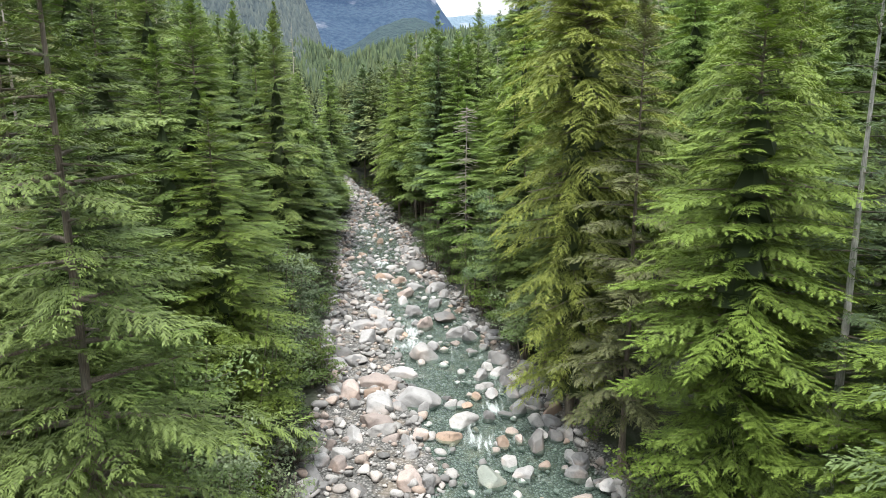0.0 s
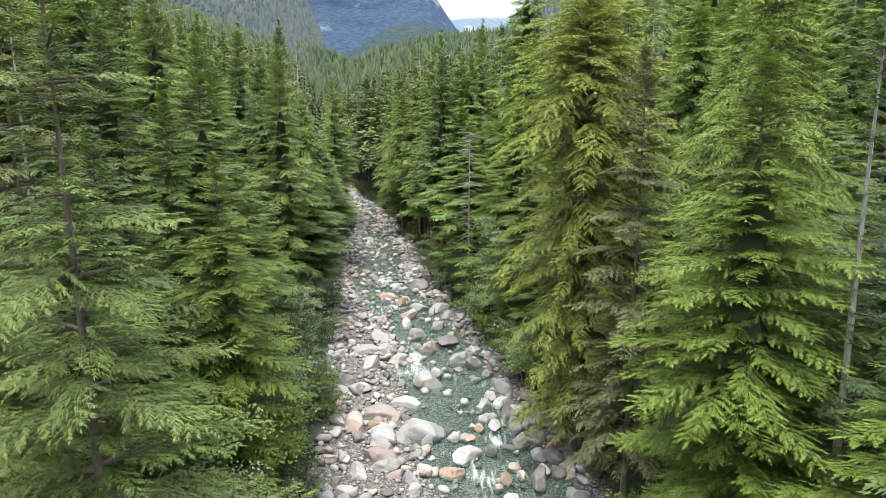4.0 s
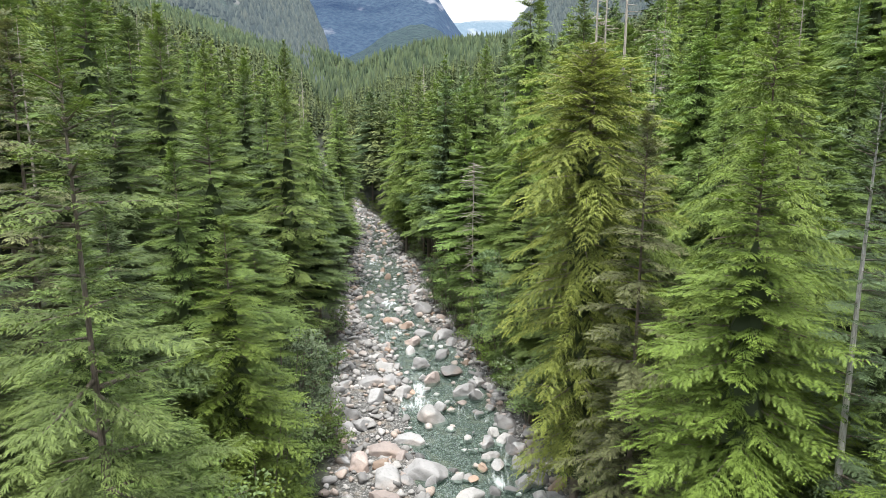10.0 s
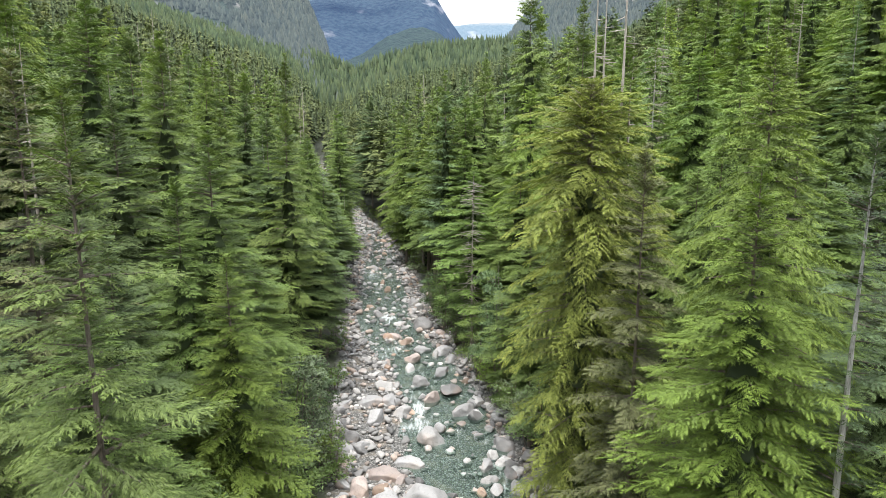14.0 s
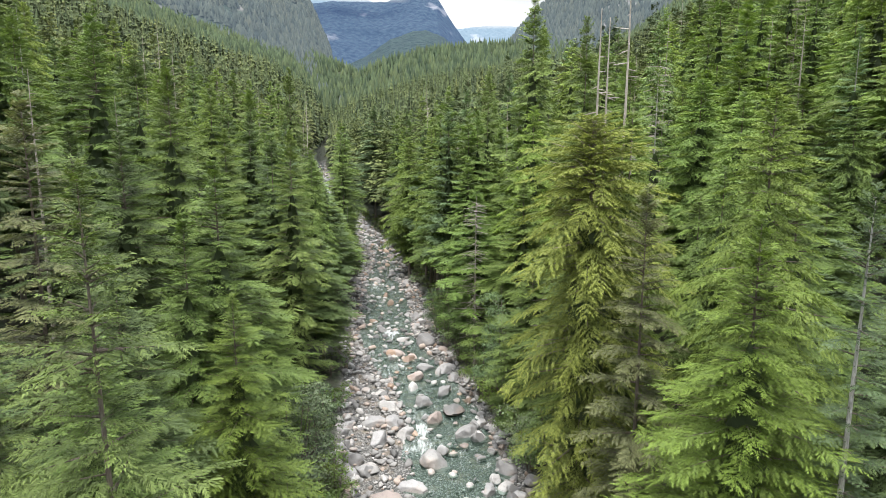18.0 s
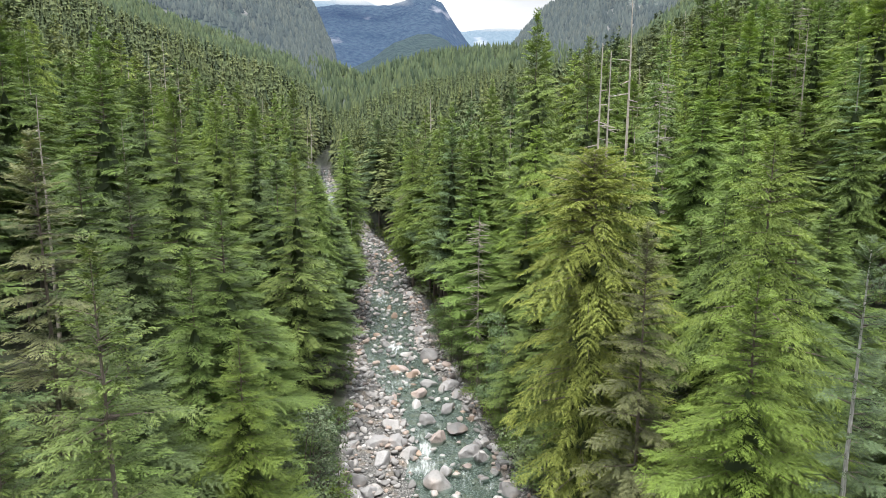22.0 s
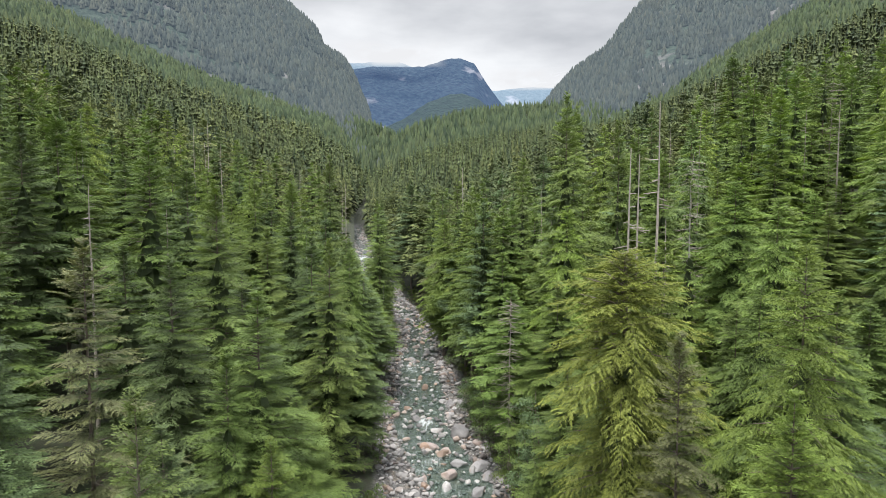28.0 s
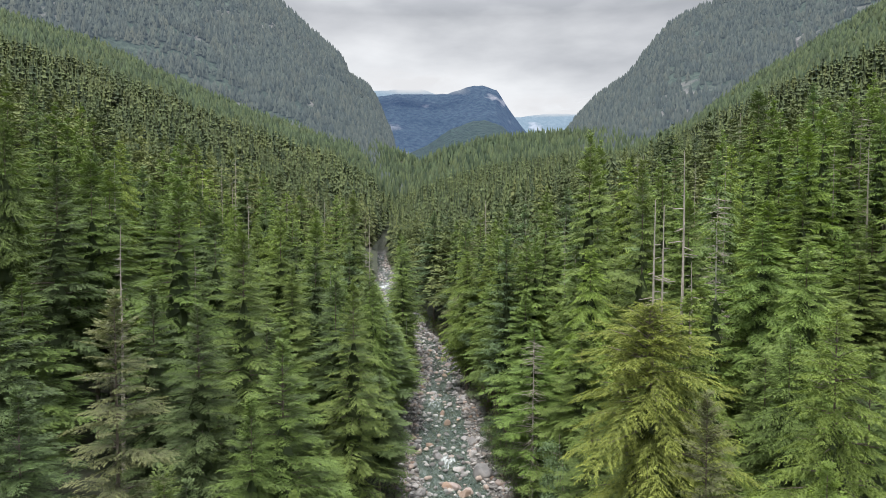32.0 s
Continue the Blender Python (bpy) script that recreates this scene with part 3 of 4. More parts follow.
def frond(length, s, style, rs, start=0.05, thick=0.115):
    """One bough lying along x: side branches left and right, each a small drooping feather of sprays. s: about the length of a spray."""
    droop, rise = {"hemlock": (0.20, 0.12), "cedar": (0.42, 0.12), "fir": (0.10, 0.12)}[style]
    hang = {"hemlock": 0.08, "cedar": 0.42, "fir": 0.02}[style]
    spread = {"hemlock": 0.27, "cedar": 0.22, "fir": 0.25}[style]

    def spine(u):
        up = 0.28 * np.maximum(0, u - 0.6) ** 2 if style == "cedar" else 0
        return np.stack([length * u * (1 - 0.12 * u), 0 * u, length * (rise * u - droop * u * u + up)], -1)

    fine = s < 0.3
    spread *= 0.68 if fine else 1.0
    gap = (0.15 + 0.026 * length if fine else 0.20 + 0.034 * length) * max(1.0, s / 0.4) / length
    stems = [(min(0.97, u + rs.uniform(-0.3, 0.3) * gap), g) for u in np.arange(max(start, 0.12), 0.98, gap) for g in (-1.0, 1.0)] + [(0.97, 0.0)]
    out, tip = [], []
    for u, g in stems:
        l = (length * spread * (1 - u) ** 0.6 * min(1, u / 0.2) + (0.075 if fine else 0.10) * length + 0.5 * s) * rs.uniform(0.65, 1.2)
        ang = g * rs.uniform(0.55, 1.0)
        lift = rs.uniform(-0.12, 0.10) - 0.35 * hang
        d = np.array([np.cos(ang), np.sin(ang), lift])
        p0 = spine(np.array([min(u, 1.0)]))[0] + np.array([0, 0, rs.uniform(-0.04, 0.04) * length * 0.5])
        m = max(3, int(l / (0.30 * s)))
        a = (np.arange(m) + rs.uniform(0.1, 0.9, m)) / m
        p = p0 + d * (l * a)[:, None]
        p[:, 2] -= (0.12 + hang * 0.55) * l * a * a
        p += rs.normal(size=(m, 3)) * s * 0.05
        yaw = np.where(np.arange(m) % 2, 1, -1) * rs.uniform(0.6, 1.15, m) * (1 - 0.55 * a)
        roll = rs.uniform(-0.3, 0.3) * np.sign(yaw) * (2.0 if style == "cedar" else 1.0)
        dd = unit(np.stack([np.cos(ang + yaw), np.sin(ang + yaw), lift - 0.30 * a - rs.uniform(0.0, 0.18, m) + roll * 0.5 - hang * rs.uniform(0.2, 1.0, m)], -1))
        q = np.clip(0.46 * l * (1 - a) ** 0.5, 0.7 * s, 1.5 * s) * rs.uniform(0.75, 1.2, m)
        side = unit(np.cross(dd, rs.normal(size=(m, 3)) * (0.3 if style != "cedar" else 0.5) + np.array([0, 0, 1.0]))) * s * thick * rs.uniform(0.8, 1.3, (m, 1))
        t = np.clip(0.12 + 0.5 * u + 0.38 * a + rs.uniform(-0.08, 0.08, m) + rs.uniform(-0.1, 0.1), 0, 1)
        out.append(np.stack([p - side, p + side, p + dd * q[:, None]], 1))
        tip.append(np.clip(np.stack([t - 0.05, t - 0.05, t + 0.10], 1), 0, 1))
    return np.concatenate(out), np.concatenate(tip)


LENGTHS = (0.5, 1.0, 1.8, 2.8, 4.0, 5.4, 7.4)
FRONDS = {}


def fronds(s, style, start):
    if (s, style) not in FRONDS:
        rs = np.random.RandomState(int(s * 100) + len(style))
        thick = 0.15 if s < 0.3 else 0.17 if s < 0.9 else 0.2
        FRONDS[s, style] = [[frond(l, min(s, 0.6 * l), style, rs, start if l > 1.5 else 0.05, thick) for _ in range(3)] for l in LENGTHS]
    return FRONDS[s, style]


def pole(points, radii, sides=7):
    """A round stick through the points."""
    a = np.arange(sides) * 2 * np.pi / sides
    ring = np.stack([np.cos(a), np.sin(a), 0 * a], -1)
    v = np.concatenate([p + r * ring for p, r in zip(points, radii)])
    f = []
    for k in range(len(points) - 1):
        for i in range(sides):
            j = (i + 1) % sides
            f += [(k * sides + i, k * sides + j, (k + 1) * sides + j), (k * sides + i, (k + 1) * sides + j, (k + 1) * sides + i)]
    return v, np.array(f)


def stick(a, b, r0, r1):
    """A thin three-sided limb from a to b."""
    d = unit(b - a)
    s = unit(np.cross(d, (0.1, 0.2, 1.0)))
    w = np.cross(d, s)
    ring = [s, -0.5 * s + 0.87 * w, -0.5 * s - 0.87 * w]
    v = np.array([a + r0 * q for q in ring] + [b + r1 * q for q in ring])
    return v, np.array([(0, 1, 4), (0, 4, 3), (1, 2, 5), (1, 5, 4), (2, 0, 3), (2, 3, 5)])


def conifer(seed, style, high, radius, s, whorl, bare=0.05, each=4.6, power=0.8, thin=0.0, limbs=True, ragged=0.25, skin=None, start=0.06, shade_core=0.27, knee=0.55):
    """Trunk and crown meshes of a conifer: whorl upon whorl of boughs, short at the top, long and drooping below."""
    rs = np.random.RandomState(seed)
    lib = fronds(s, style, start)
    parts, tips, sticks = [], [], []
    lean = rs.normal(size=2) * 0.004

    def trunk_at(z):
        b = 0.14 * np.sin(z * 0.13 + seed)
        return np.array([lean[0] * z + b * 0.4, lean[1] * z - b * 0.3, z])

    z = high * bare
    phase = rs.uniform(0, 6)
    while z < high - 0.25:
        depth = (high - z) / high
        r = radius * min(1.0, (depth / knee) ** power) * (1 - 0.30 * max(0, depth - knee) / (1 - knee))
        m = max(3, int(each + rs.uniform(-0.7, 0.7) + 2.5 * max(0, 1 - depth / 0.3)))
        sector = 1 + 0.10 * np.sin(z * 0.9 + seed)
        for k in range(m):
            if rs.rand() < thin:
                continue
            l = r * sector * rs.uniform(1 - ragged * 1.7, 1 + ragged)
            if rs.rand() < 0.07:
                l *= rs.uniform(0.4, 0.7)
            l = max(l, 0.45)
            i = int(np.argmin(np.abs(np.log(np.array(LENGTHS) / l))))
            t, tp = lib[i][rs.randint(3)]
            sc = l / LENGTHS[i]
            az = phase + 2 * np.pi * (k + rs.uniform(-0.25, 0.25)) / m
            pitch = (0.75 * max(0, 0.22 - depth) / 0.22 + (0.08 if style == "hemlock" else 0.0) - 0.10 * depth) + rs.uniform(-0.11, 0.11)
            if style == "fir":
                pitch += 0.08
            c, q = np.cos(pitch), np.sin(pitch)
            rm = turn_z(np.array([az]))[0] @ np.array([[c, 0, -q], [0, 1, 0], [q, 0, c]]) * sc
            roll = rs.uniform(-0.3, 0.3)
            rm = rm @ np.array([[1, 0, 0], [0, np.cos(roll), -np.sin(roll)], [0, np.sin(roll), np.cos(roll)]])
            base = trunk_at(min(high - 0.2, z + rs.uniform(-0.65, 0.65) * whorl))
            parts.append(t @ rm.T + base)
            tips.append(tp)
            if limbs and l > 1.0 and rs.rand() < 0.6:
                sticks.append(stick(base, base + rm @ np.array([0.62 * LENGTHS[i], 0, LENGTHS[i] * -0.02]), 0.018 * l + 0.01, 0.008))
        # Dark sheets round the trunk, added to block light and deepen the inner shade.
        if shade_core and depth > 0.22 and rs.rand() < 0.7:
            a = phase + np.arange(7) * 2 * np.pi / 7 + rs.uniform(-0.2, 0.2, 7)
            q = shade_core * r * rs.uniform(0.6, 1.15, 7)
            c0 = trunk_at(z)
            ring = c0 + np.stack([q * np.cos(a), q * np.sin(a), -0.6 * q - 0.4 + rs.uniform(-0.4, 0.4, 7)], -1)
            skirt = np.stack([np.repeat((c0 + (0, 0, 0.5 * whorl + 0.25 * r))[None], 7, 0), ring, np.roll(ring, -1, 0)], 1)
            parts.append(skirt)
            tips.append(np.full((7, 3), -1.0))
        phase += 2.4
        z += whorl * rs.uniform(0.8, 1.2) * (0.36 + 0.69 * min(1, depth * 3))
    t = np.concatenate(parts)
    v, f = tris(t)
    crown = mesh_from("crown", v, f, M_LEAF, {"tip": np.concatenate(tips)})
    zs = np.linspace(-0.8, high * 0.985, 9)
    v, f = pole([trunk_at(q) for q in zs], [0.009 * high * (1 - 0.94 * max(0, q) / high) + (0.12 if q < 0 else 0) for q in zs])
    trunk = mesh_from("trunk", v, f, skin or M_BARK, smooth=True)
    twig = None
    if sticks:
        vs = np.concatenate([a for a, _ in sticks])
        fs = np.concatenate([b + 6 * k for k, (_, b) in enumerate(sticks)])
        twig = mesh_from("branch_wood", vs, fs, M_BARK)
    return {"crown": crown, "trunk": trunk, "limbs": twig, "high": high, "radius": radius}


def snag(seed, high, girth, arms):
    """A dead trunk, barkless, with broken stubs of limbs."""
    rs = np.random.RandomState(seed)
    zs = np.linspace(-0.8, high, 10)
    wob = np.cumsum(rs.normal(size=(10, 2)) * 0.05, 0)
    pts = [np.array([w[0], w[1], q]) for w, q in zip(wob, zs)]
    v, f = pole(pts, [girth * (1 - 0.9 * max(0, q) / high) for q in zs], 7)
    trunk = mesh_from("trunk", v, f, M_DEAD, smooth=True)
    sticks = []
    for k in range(arms):
        z = high * rs.uniform(0.25, 0.97)
        a = rs.uniform(0, 6.3)
        l = rs.uniform(0.3, 1.0) * (2.6 - 1.6 * z / high) * (2.0 if arms > 100 else 1)
        p = np.array([np.interp(z, zs, wob[:, 0]), np.interp(z, zs, wob[:, 1]), z])
        e = p + np.array([np.cos(a) * l, np.sin(a) * l, rs.uniform(-0.35, 0.15) * l])
        sticks.append(stick(p, e, 0.05, 0.02))
        if l > 1.0:
            sticks.append(stick(0.5 * (p + e), 0.5 * (p + e) + np.array([np.cos(a + 0.7), np.sin(a + 0.7), -0.3]) * 0.4 * l, 0.02, 0.008))
    vs = np.concatenate([a for a, _ in sticks])
    fs = np.concatenate([b + 6 * k for k, (_, b) in enumerate(sticks)])
    return {"crown": None, "trunk": trunk, "limbs": mesh_from("branch_wood", vs, fs, M_DEAD), "high": high, "radius": 2.0}


def broadleaf(seed, high, radius, leaves, leaf):
    """An alder or maple: several stems, and leaves in loose lumps with gaps between."""
    rs = np.random.RandomState(seed)
    sticks, lumps = [], []
    for k in range(5):
        a = rs.uniform(0, 6.3)
        base, top = np.array([0.3 * np.cos(a), 0.3 * np.sin(a), -0.4]), np.array([np.cos(a) * radius * 0.5, np.sin(a) * radius * 0.5, high * rs.uniform(0.65, 0.95)])
        sticks.append(stick(base, top, 0.012 * high, 0.02))
        for j in range(9):
            u = rs.uniform(0.3, 1.0)
            p = base + (top - base) * u
            a2 = rs.uniform(0, 6.3)
            e = p + np.array([np.cos(a2), np.sin(a2), 0.25]) * radius * rs.uniform(0.25, 0.75) * (1.15 - 0.6 * u)
            sticks.append(stick(p, e, 0.03, 0.01))
            lumps.append((e, radius * rs.uniform(0.16, 0.34)))
    t, tp = [], []
    for c, r in lumps:
        m = int(leaves / len(lumps))
        d = unit(rs.normal(size=(m, 3)))
        d[:, 2] = np.abs(d[:, 2]) * 0.8 - 0.15
        p = c + d * r * rs.uniform(0.55, 1.1, (m, 1)) * np.array([1.25, 1.25, 0.7])
        n = unit(rs.normal(size=(m, 3)) * 0.5 + np.array([0, 0, 0.9]) + d * 0.4)
        e1 = unit(np.cross(n, rs.normal(size=(m, 3))))
        e2 = np.cross(n, e1)
        w = leaf * rs.uniform(0.6, 1.2, (m, 1))
        t += [np.stack([p - e1 * w * 0.8, p + e2 * w * 0.5, p + e1 * w], 1), np.stack([p - e1 * w * 0.8, p + e1 * w, p - e2 * w * 0.5], 1)]
        # Leaves are paler towards the top of each lump.
        tp += [np.repeat(np.clip(0.35 + 0.6 * d[:, 2:3] + rs.uniform(-0.2, 0.2, (m, 1)), 0, 1), 3, 1)] * 2
    v, f = tris(np.concatenate(t))
    crown = mesh_from("crown", v, f, M_LEAF, {"tip": np.concatenate(tp)})
    vs = np.concatenate([a for a, _ in sticks])
    fs = np.concatenate([b + 6 * k for k, (_, b) in enumerate(sticks)])
    v, f = pole([np.array([0, 0, -0.5]), np.array([0.1, 0, high * 0.35]), np.array([0.25, 0.1, high * 0.8])], [0.018 * high, 0.013 * high, 0.03], 6)
    return {"crown": crown, "trunk": mesh_from("trunk", v, f, M_BARK, smooth=True), "limbs": mesh_from("branch_wood", vs, fs, M_BARK), "high": high, "radius": radius}


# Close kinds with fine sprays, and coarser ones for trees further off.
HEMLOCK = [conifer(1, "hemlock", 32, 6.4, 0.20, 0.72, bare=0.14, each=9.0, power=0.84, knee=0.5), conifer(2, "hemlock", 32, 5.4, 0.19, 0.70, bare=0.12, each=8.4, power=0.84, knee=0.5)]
HEMLOCK_LACY = [conifer(3, "hemlock", 32, 6.2, 0.20, 0.78, bare=0.20, each=7.6, thin=0.08, ragged=0.36, power=0.8, shade_core=0)]
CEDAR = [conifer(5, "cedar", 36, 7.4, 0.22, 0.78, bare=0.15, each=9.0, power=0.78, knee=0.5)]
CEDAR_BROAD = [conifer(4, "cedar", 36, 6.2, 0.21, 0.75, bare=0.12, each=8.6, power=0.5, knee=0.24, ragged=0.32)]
FIR = [conifer(8, "fir", 33, 4.4, 0.20, 0.9, bare=0.2, each=6.4, thin=0.15, power=0.45, ragged=0.4, skin=M_GREY, shade_core=0, knee=0.92)]
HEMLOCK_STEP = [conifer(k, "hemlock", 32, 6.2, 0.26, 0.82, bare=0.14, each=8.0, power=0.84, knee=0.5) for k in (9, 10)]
LACY_STEP = [conifer(7, "hemlock", 32, 6.0, 0.26, 0.85, bare=0.14, each=7.4, thin=0.08, ragged=0.36, power=0.8, shade_core=0)]
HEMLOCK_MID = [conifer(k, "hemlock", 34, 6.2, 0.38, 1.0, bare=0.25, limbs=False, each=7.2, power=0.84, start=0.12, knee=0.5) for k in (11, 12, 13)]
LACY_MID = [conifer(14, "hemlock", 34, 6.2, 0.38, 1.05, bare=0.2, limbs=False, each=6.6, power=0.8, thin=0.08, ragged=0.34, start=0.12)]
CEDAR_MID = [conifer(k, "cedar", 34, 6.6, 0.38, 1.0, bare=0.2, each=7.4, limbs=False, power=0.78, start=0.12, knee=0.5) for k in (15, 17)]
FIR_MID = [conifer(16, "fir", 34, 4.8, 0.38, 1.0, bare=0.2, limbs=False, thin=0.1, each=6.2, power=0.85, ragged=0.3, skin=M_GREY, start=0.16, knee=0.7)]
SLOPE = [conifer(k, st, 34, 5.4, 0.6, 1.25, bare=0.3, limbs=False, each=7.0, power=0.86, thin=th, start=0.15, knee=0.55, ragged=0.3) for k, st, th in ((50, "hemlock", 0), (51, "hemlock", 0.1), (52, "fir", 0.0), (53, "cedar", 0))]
SNAGS = [snag(21, 40, 0.30, 18), snag(22, 38, 0.34, 60), snag(23, 30, 0.2, 190)]
ALDER = [broadleaf(31, 12, 4.6, 5200, 0.17), broadleaf(32, 10, 4.2, 5200, 0.16)]
BUSH = [broadleaf(33, 4.0, 2.4, 640, 0.19)]

GREEN = {"bright": (0.096, 0.142, 0.032), "green": (0.084, 0.128, 0.041), "olive": (0.088, 0.127, 0.044), "brown": (0.101, 0.115, 0.067), "dark": (0.069, 0.104, 0.049), "cedar": (0.104, 0.148, 0.040), "gold": (0.166, 0.206, 0.056), "blue": (0.070, 0.108, 0.064), "alder": (0.105, 0.156, 0.073), "silver": (0.142, 0.182, 0.132)}
WORDS = {"bright": "bright fresh-green", "green": "mid-green", "olive": "olive-green", "brown": "dull brownish-green", "dark": "dark green", "cedar": "yellow-green drooping",
         "gold": "yellowing gold-green drooping", "blue": "blue-green", "alder": "leafy green", "silver": "pale silvery-green"}
tree_rs = np.random.RandomState(3)
STANDING = []


def plant(kind, name, x, y, top=None, high=None, wide=None, tint="green", group="", label="", drop=0.0):
    """Set a tree on the ground; top is the height of its tip above the creek's datum, wide its crown's width."""
    g = float(land(x, y)) - drop
    high = high if high else top - g
    sz = high / kind["high"]
    sx = 0.97 * wide / (2 * kind["radius"]) if wide else sz
    root = new(name)
    root.matrix_world = pose(x, y, g, 0, 0, float(tree_rs.uniform(0, 360))) @ Matrix.Diagonal((sx, sx, sz, 1))
    # Brightness is put into the tint: lighter past 75 m, lightest far east.
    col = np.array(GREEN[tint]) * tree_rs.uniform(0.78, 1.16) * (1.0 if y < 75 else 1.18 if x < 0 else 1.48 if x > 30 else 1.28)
    for part in ("trunk", "limbs", "crown"):
        if kind[part]:
            ob = new(kind[part].name.split(".")[0], kind[part])
            ob.parent = root
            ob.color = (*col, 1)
            if part == "limbs":
                tagged(ob, kind="stuff")
    plain = {"hemlock_tree": "hemlock tree", "cedar_tree": "red cedar tree", "fir_tree": "fir tree", "dead_tree": "dead tree", "alder_tree": "alder tree", "alder_bush": "alder bush"}[name]
    text = label or f"{WORDS[tint]} {plain} in the dense forest beside the creek"
    tagged(root, text, "bush" if name == "alder_bush" else "tree", group or plain + "s")
    STANDING.append((x, y, 4.0 if high > 15 else 2.0))
    return root


def hemlock(x, y, top, wide, tint="green", v=0, label="", lacy=False):
    pool = (HEMLOCK_LACY if lacy else HEMLOCK) if y < 42 and tint in ("bright", "brown", "olive") else (LACY_STEP if lacy else HEMLOCK_STEP) if y < 78 else (LACY_MID if lacy else HEMLOCK_MID)
    return plant(pool[v % len(pool)], "hemlock_tree", x, y, top, None, wide, tint, label=label)


def cedar(x, y, top, wide, tint="cedar", v=0, label=""):
    pool = CEDAR_BROAD if tint == "gold" else CEDAR if y < 45 else CEDAR_MID
    return plant(pool[v % len(pool)], "cedar_tree", x, y, top, None, wide, tint, label=label)


def alder(x, y, high, wide, tint="alder", v=0):
    return plant(ALDER[v], "alder_tree", x, y, None, high, wide, tint)


# The east bank, looking upstream.
hemlock(15.4, 31.5, 33.0, 13.2, "bright", 0, "bright fresh-green hemlock tree with dense layered boughs by the creek")
hemlock(12.8, 42.0, 33.6, 10.6, "brown", 1, "dull brownish-green hemlock tree with sparse lower boughs", True)
cedar(19.3, 39.5, 40.0, 14.0, "cedar", 0)
cedar(10.7, 50.0, 38.3, 14.0, "gold", 1, "yellowing gold-green red cedar with a broken top")
cedar(15.2, 55.5, 38.8, 12.5, "cedar", 0)
plant(FIR[0], "fir_tree", 19.2, 29.0, 34.6, None, 9.0, "blue", label="sparse fir tree with a bare grey trunk and stubby limbs")
plant(SNAGS[0], "dead_tree", 11.5, 51.5, 46.5, None, None, "brown", label="tall bleached dead tree without bark")
plant(SNAGS[0], "dead_tree", 12.5, 53.0, 46.1, None, None, "brown", label="tall bleached dead tree without bark")
plant(SNAGS[0], "dead_tree", 14.6, 57.0, 50.9, None, None, "brown", label="very tall bleached dead tree without bark")
plant(SNAGS[1], "dead_tree", 63.8, 122.0, 60.1, None, None, "brown", label="reddish dead tree with broken limbs on the slope")
plant(SNAGS[1], "dead_tree", 57.0, 120.0, 58.0, None, None, "brown", label="reddish dead tree with broken limbs on the slope")
plant(SNAGS[1], "dead_tree", -7.2, 180.0, 50.2, None, None, "brown", label="slim grey dead tree among live hemlocks")
plant(SNAGS[1], "dead_tree", 1.1, 170.0, 39.3, None, None, "brown", label="slim grey dead tree among live hemlocks")
plant(SNAGS[2], "dead_tree", 3.2, 89.0, 28.5, None, None, "brown", label="bare dead conifer with many thin limbs by the creek")
hemlock(3.6, 92.5, 29.5, 12.6, "green", 0)
hemlock(2.4, 106.0, 33.0, 13.3, "green", 1)
hemlock(10.9, 110.0, 37.2, 12.6, "green", 0)
hemlock(9.5, 86.0, 31.0, 14.0, "green", 1)
hemlock(9.0, 70.0, 24.0, 12.6, "green", 0)
hemlock(12.0, 62.0, 26.0, 12.6, "olive", 1)
cedar(-11.0, 158.0, 36.6, 15.0, "cedar", 1)
hemlock(-29.0, 238.0, 47.5, 17.0, "blue", 0)
hemlock(12.5, 104.0, 59.1, 14.0, "olive", 1, "very tall olive-green hemlock rising above the forest")
cedar(33.9, 90.0, 44.6, 16.8, "green", 0)
cedar(26.0, 62.0, 34.2, 12.6, "green", 1)
hemlock(36.1, 80.0, 42.2, 14.0, "olive", 0)
hemlock(19.1, 95.0, 53.5, 12.6, "olive", 0, lacy=True)
hemlock(25.0, 46.0, 36.0, 12.6, "green", 1)
hemlock(24.5, 33.0, 30.0, 12.6, "dark", 0)
hemlock(20.5, 23.5, 24.0, 12.6, "bright", 1)
alder(6.6, 77.0, 17.5, 9.0, "blue", 0)
alder(10.2, 60.0, 12.0, 10.0, "alder", 1)
alder(12.6, 55.0, 11.0, 8.5, "green", 0)
alder(4.6, 90.0, 11.0, 8.0, "alder", 1)
alder(3.0, 98.0, 10.0, 7.5, "green", 0)
alder(7.6, 69.0, 9.0, 7.0, "green", 1)
alder(-3.0, 119.0, 9.0, 7.5, "green", 0)
alder(1.2, 97.5, 10.0, 7.5, "alder", 0)
alder(-0.8, 105.5, 10.5, 7.5, "green", 1)
alder(-2.4, 112.0, 9.0, 7.0, "blue", 0)
alder(4.2, 83.0, 10.0, 7.5, "green", 0)
alder(8.6, 64.5, 9.5, 7.0, "silver", 1)

# The west bank.
hemlock(-12.2, 20.5, 36.0, 11.9, "olive", 0, "olive-green hemlock tree with ragged drooping boughs", True)
hemlock(-14.4, 39.6, 26.6, 10.5, "bright", 1, "slender young bright-green hemlock tree")
hemlock(-18.9, 50.0, 34.9, 14.0, "green", 0)
hemlock(-19.8, 45.7, 31.1, 10.5, "green", 1)
hemlock(-19.3, 75.0, 37.4, 11.2, "olive", 1, "broad olive-green hemlock tree leaning over the creek")
hemlock(-28.9, 43.0, 39.6, 12.6, "brown", 0, "thin-crowned hemlock tree with its pale trunk showing", True)
hemlock(-28.3, 54.0, 37.1, 12.6, "dark", 0)
hemlock(-35.9, 60.0, 37.6, 13.3, "dark", 1)
hemlock(-39.8, 72.0, 49.7, 15.4, "green", 0)
hemlock(-29.2, 66.0, 44.1, 14.0, "olive", 1)
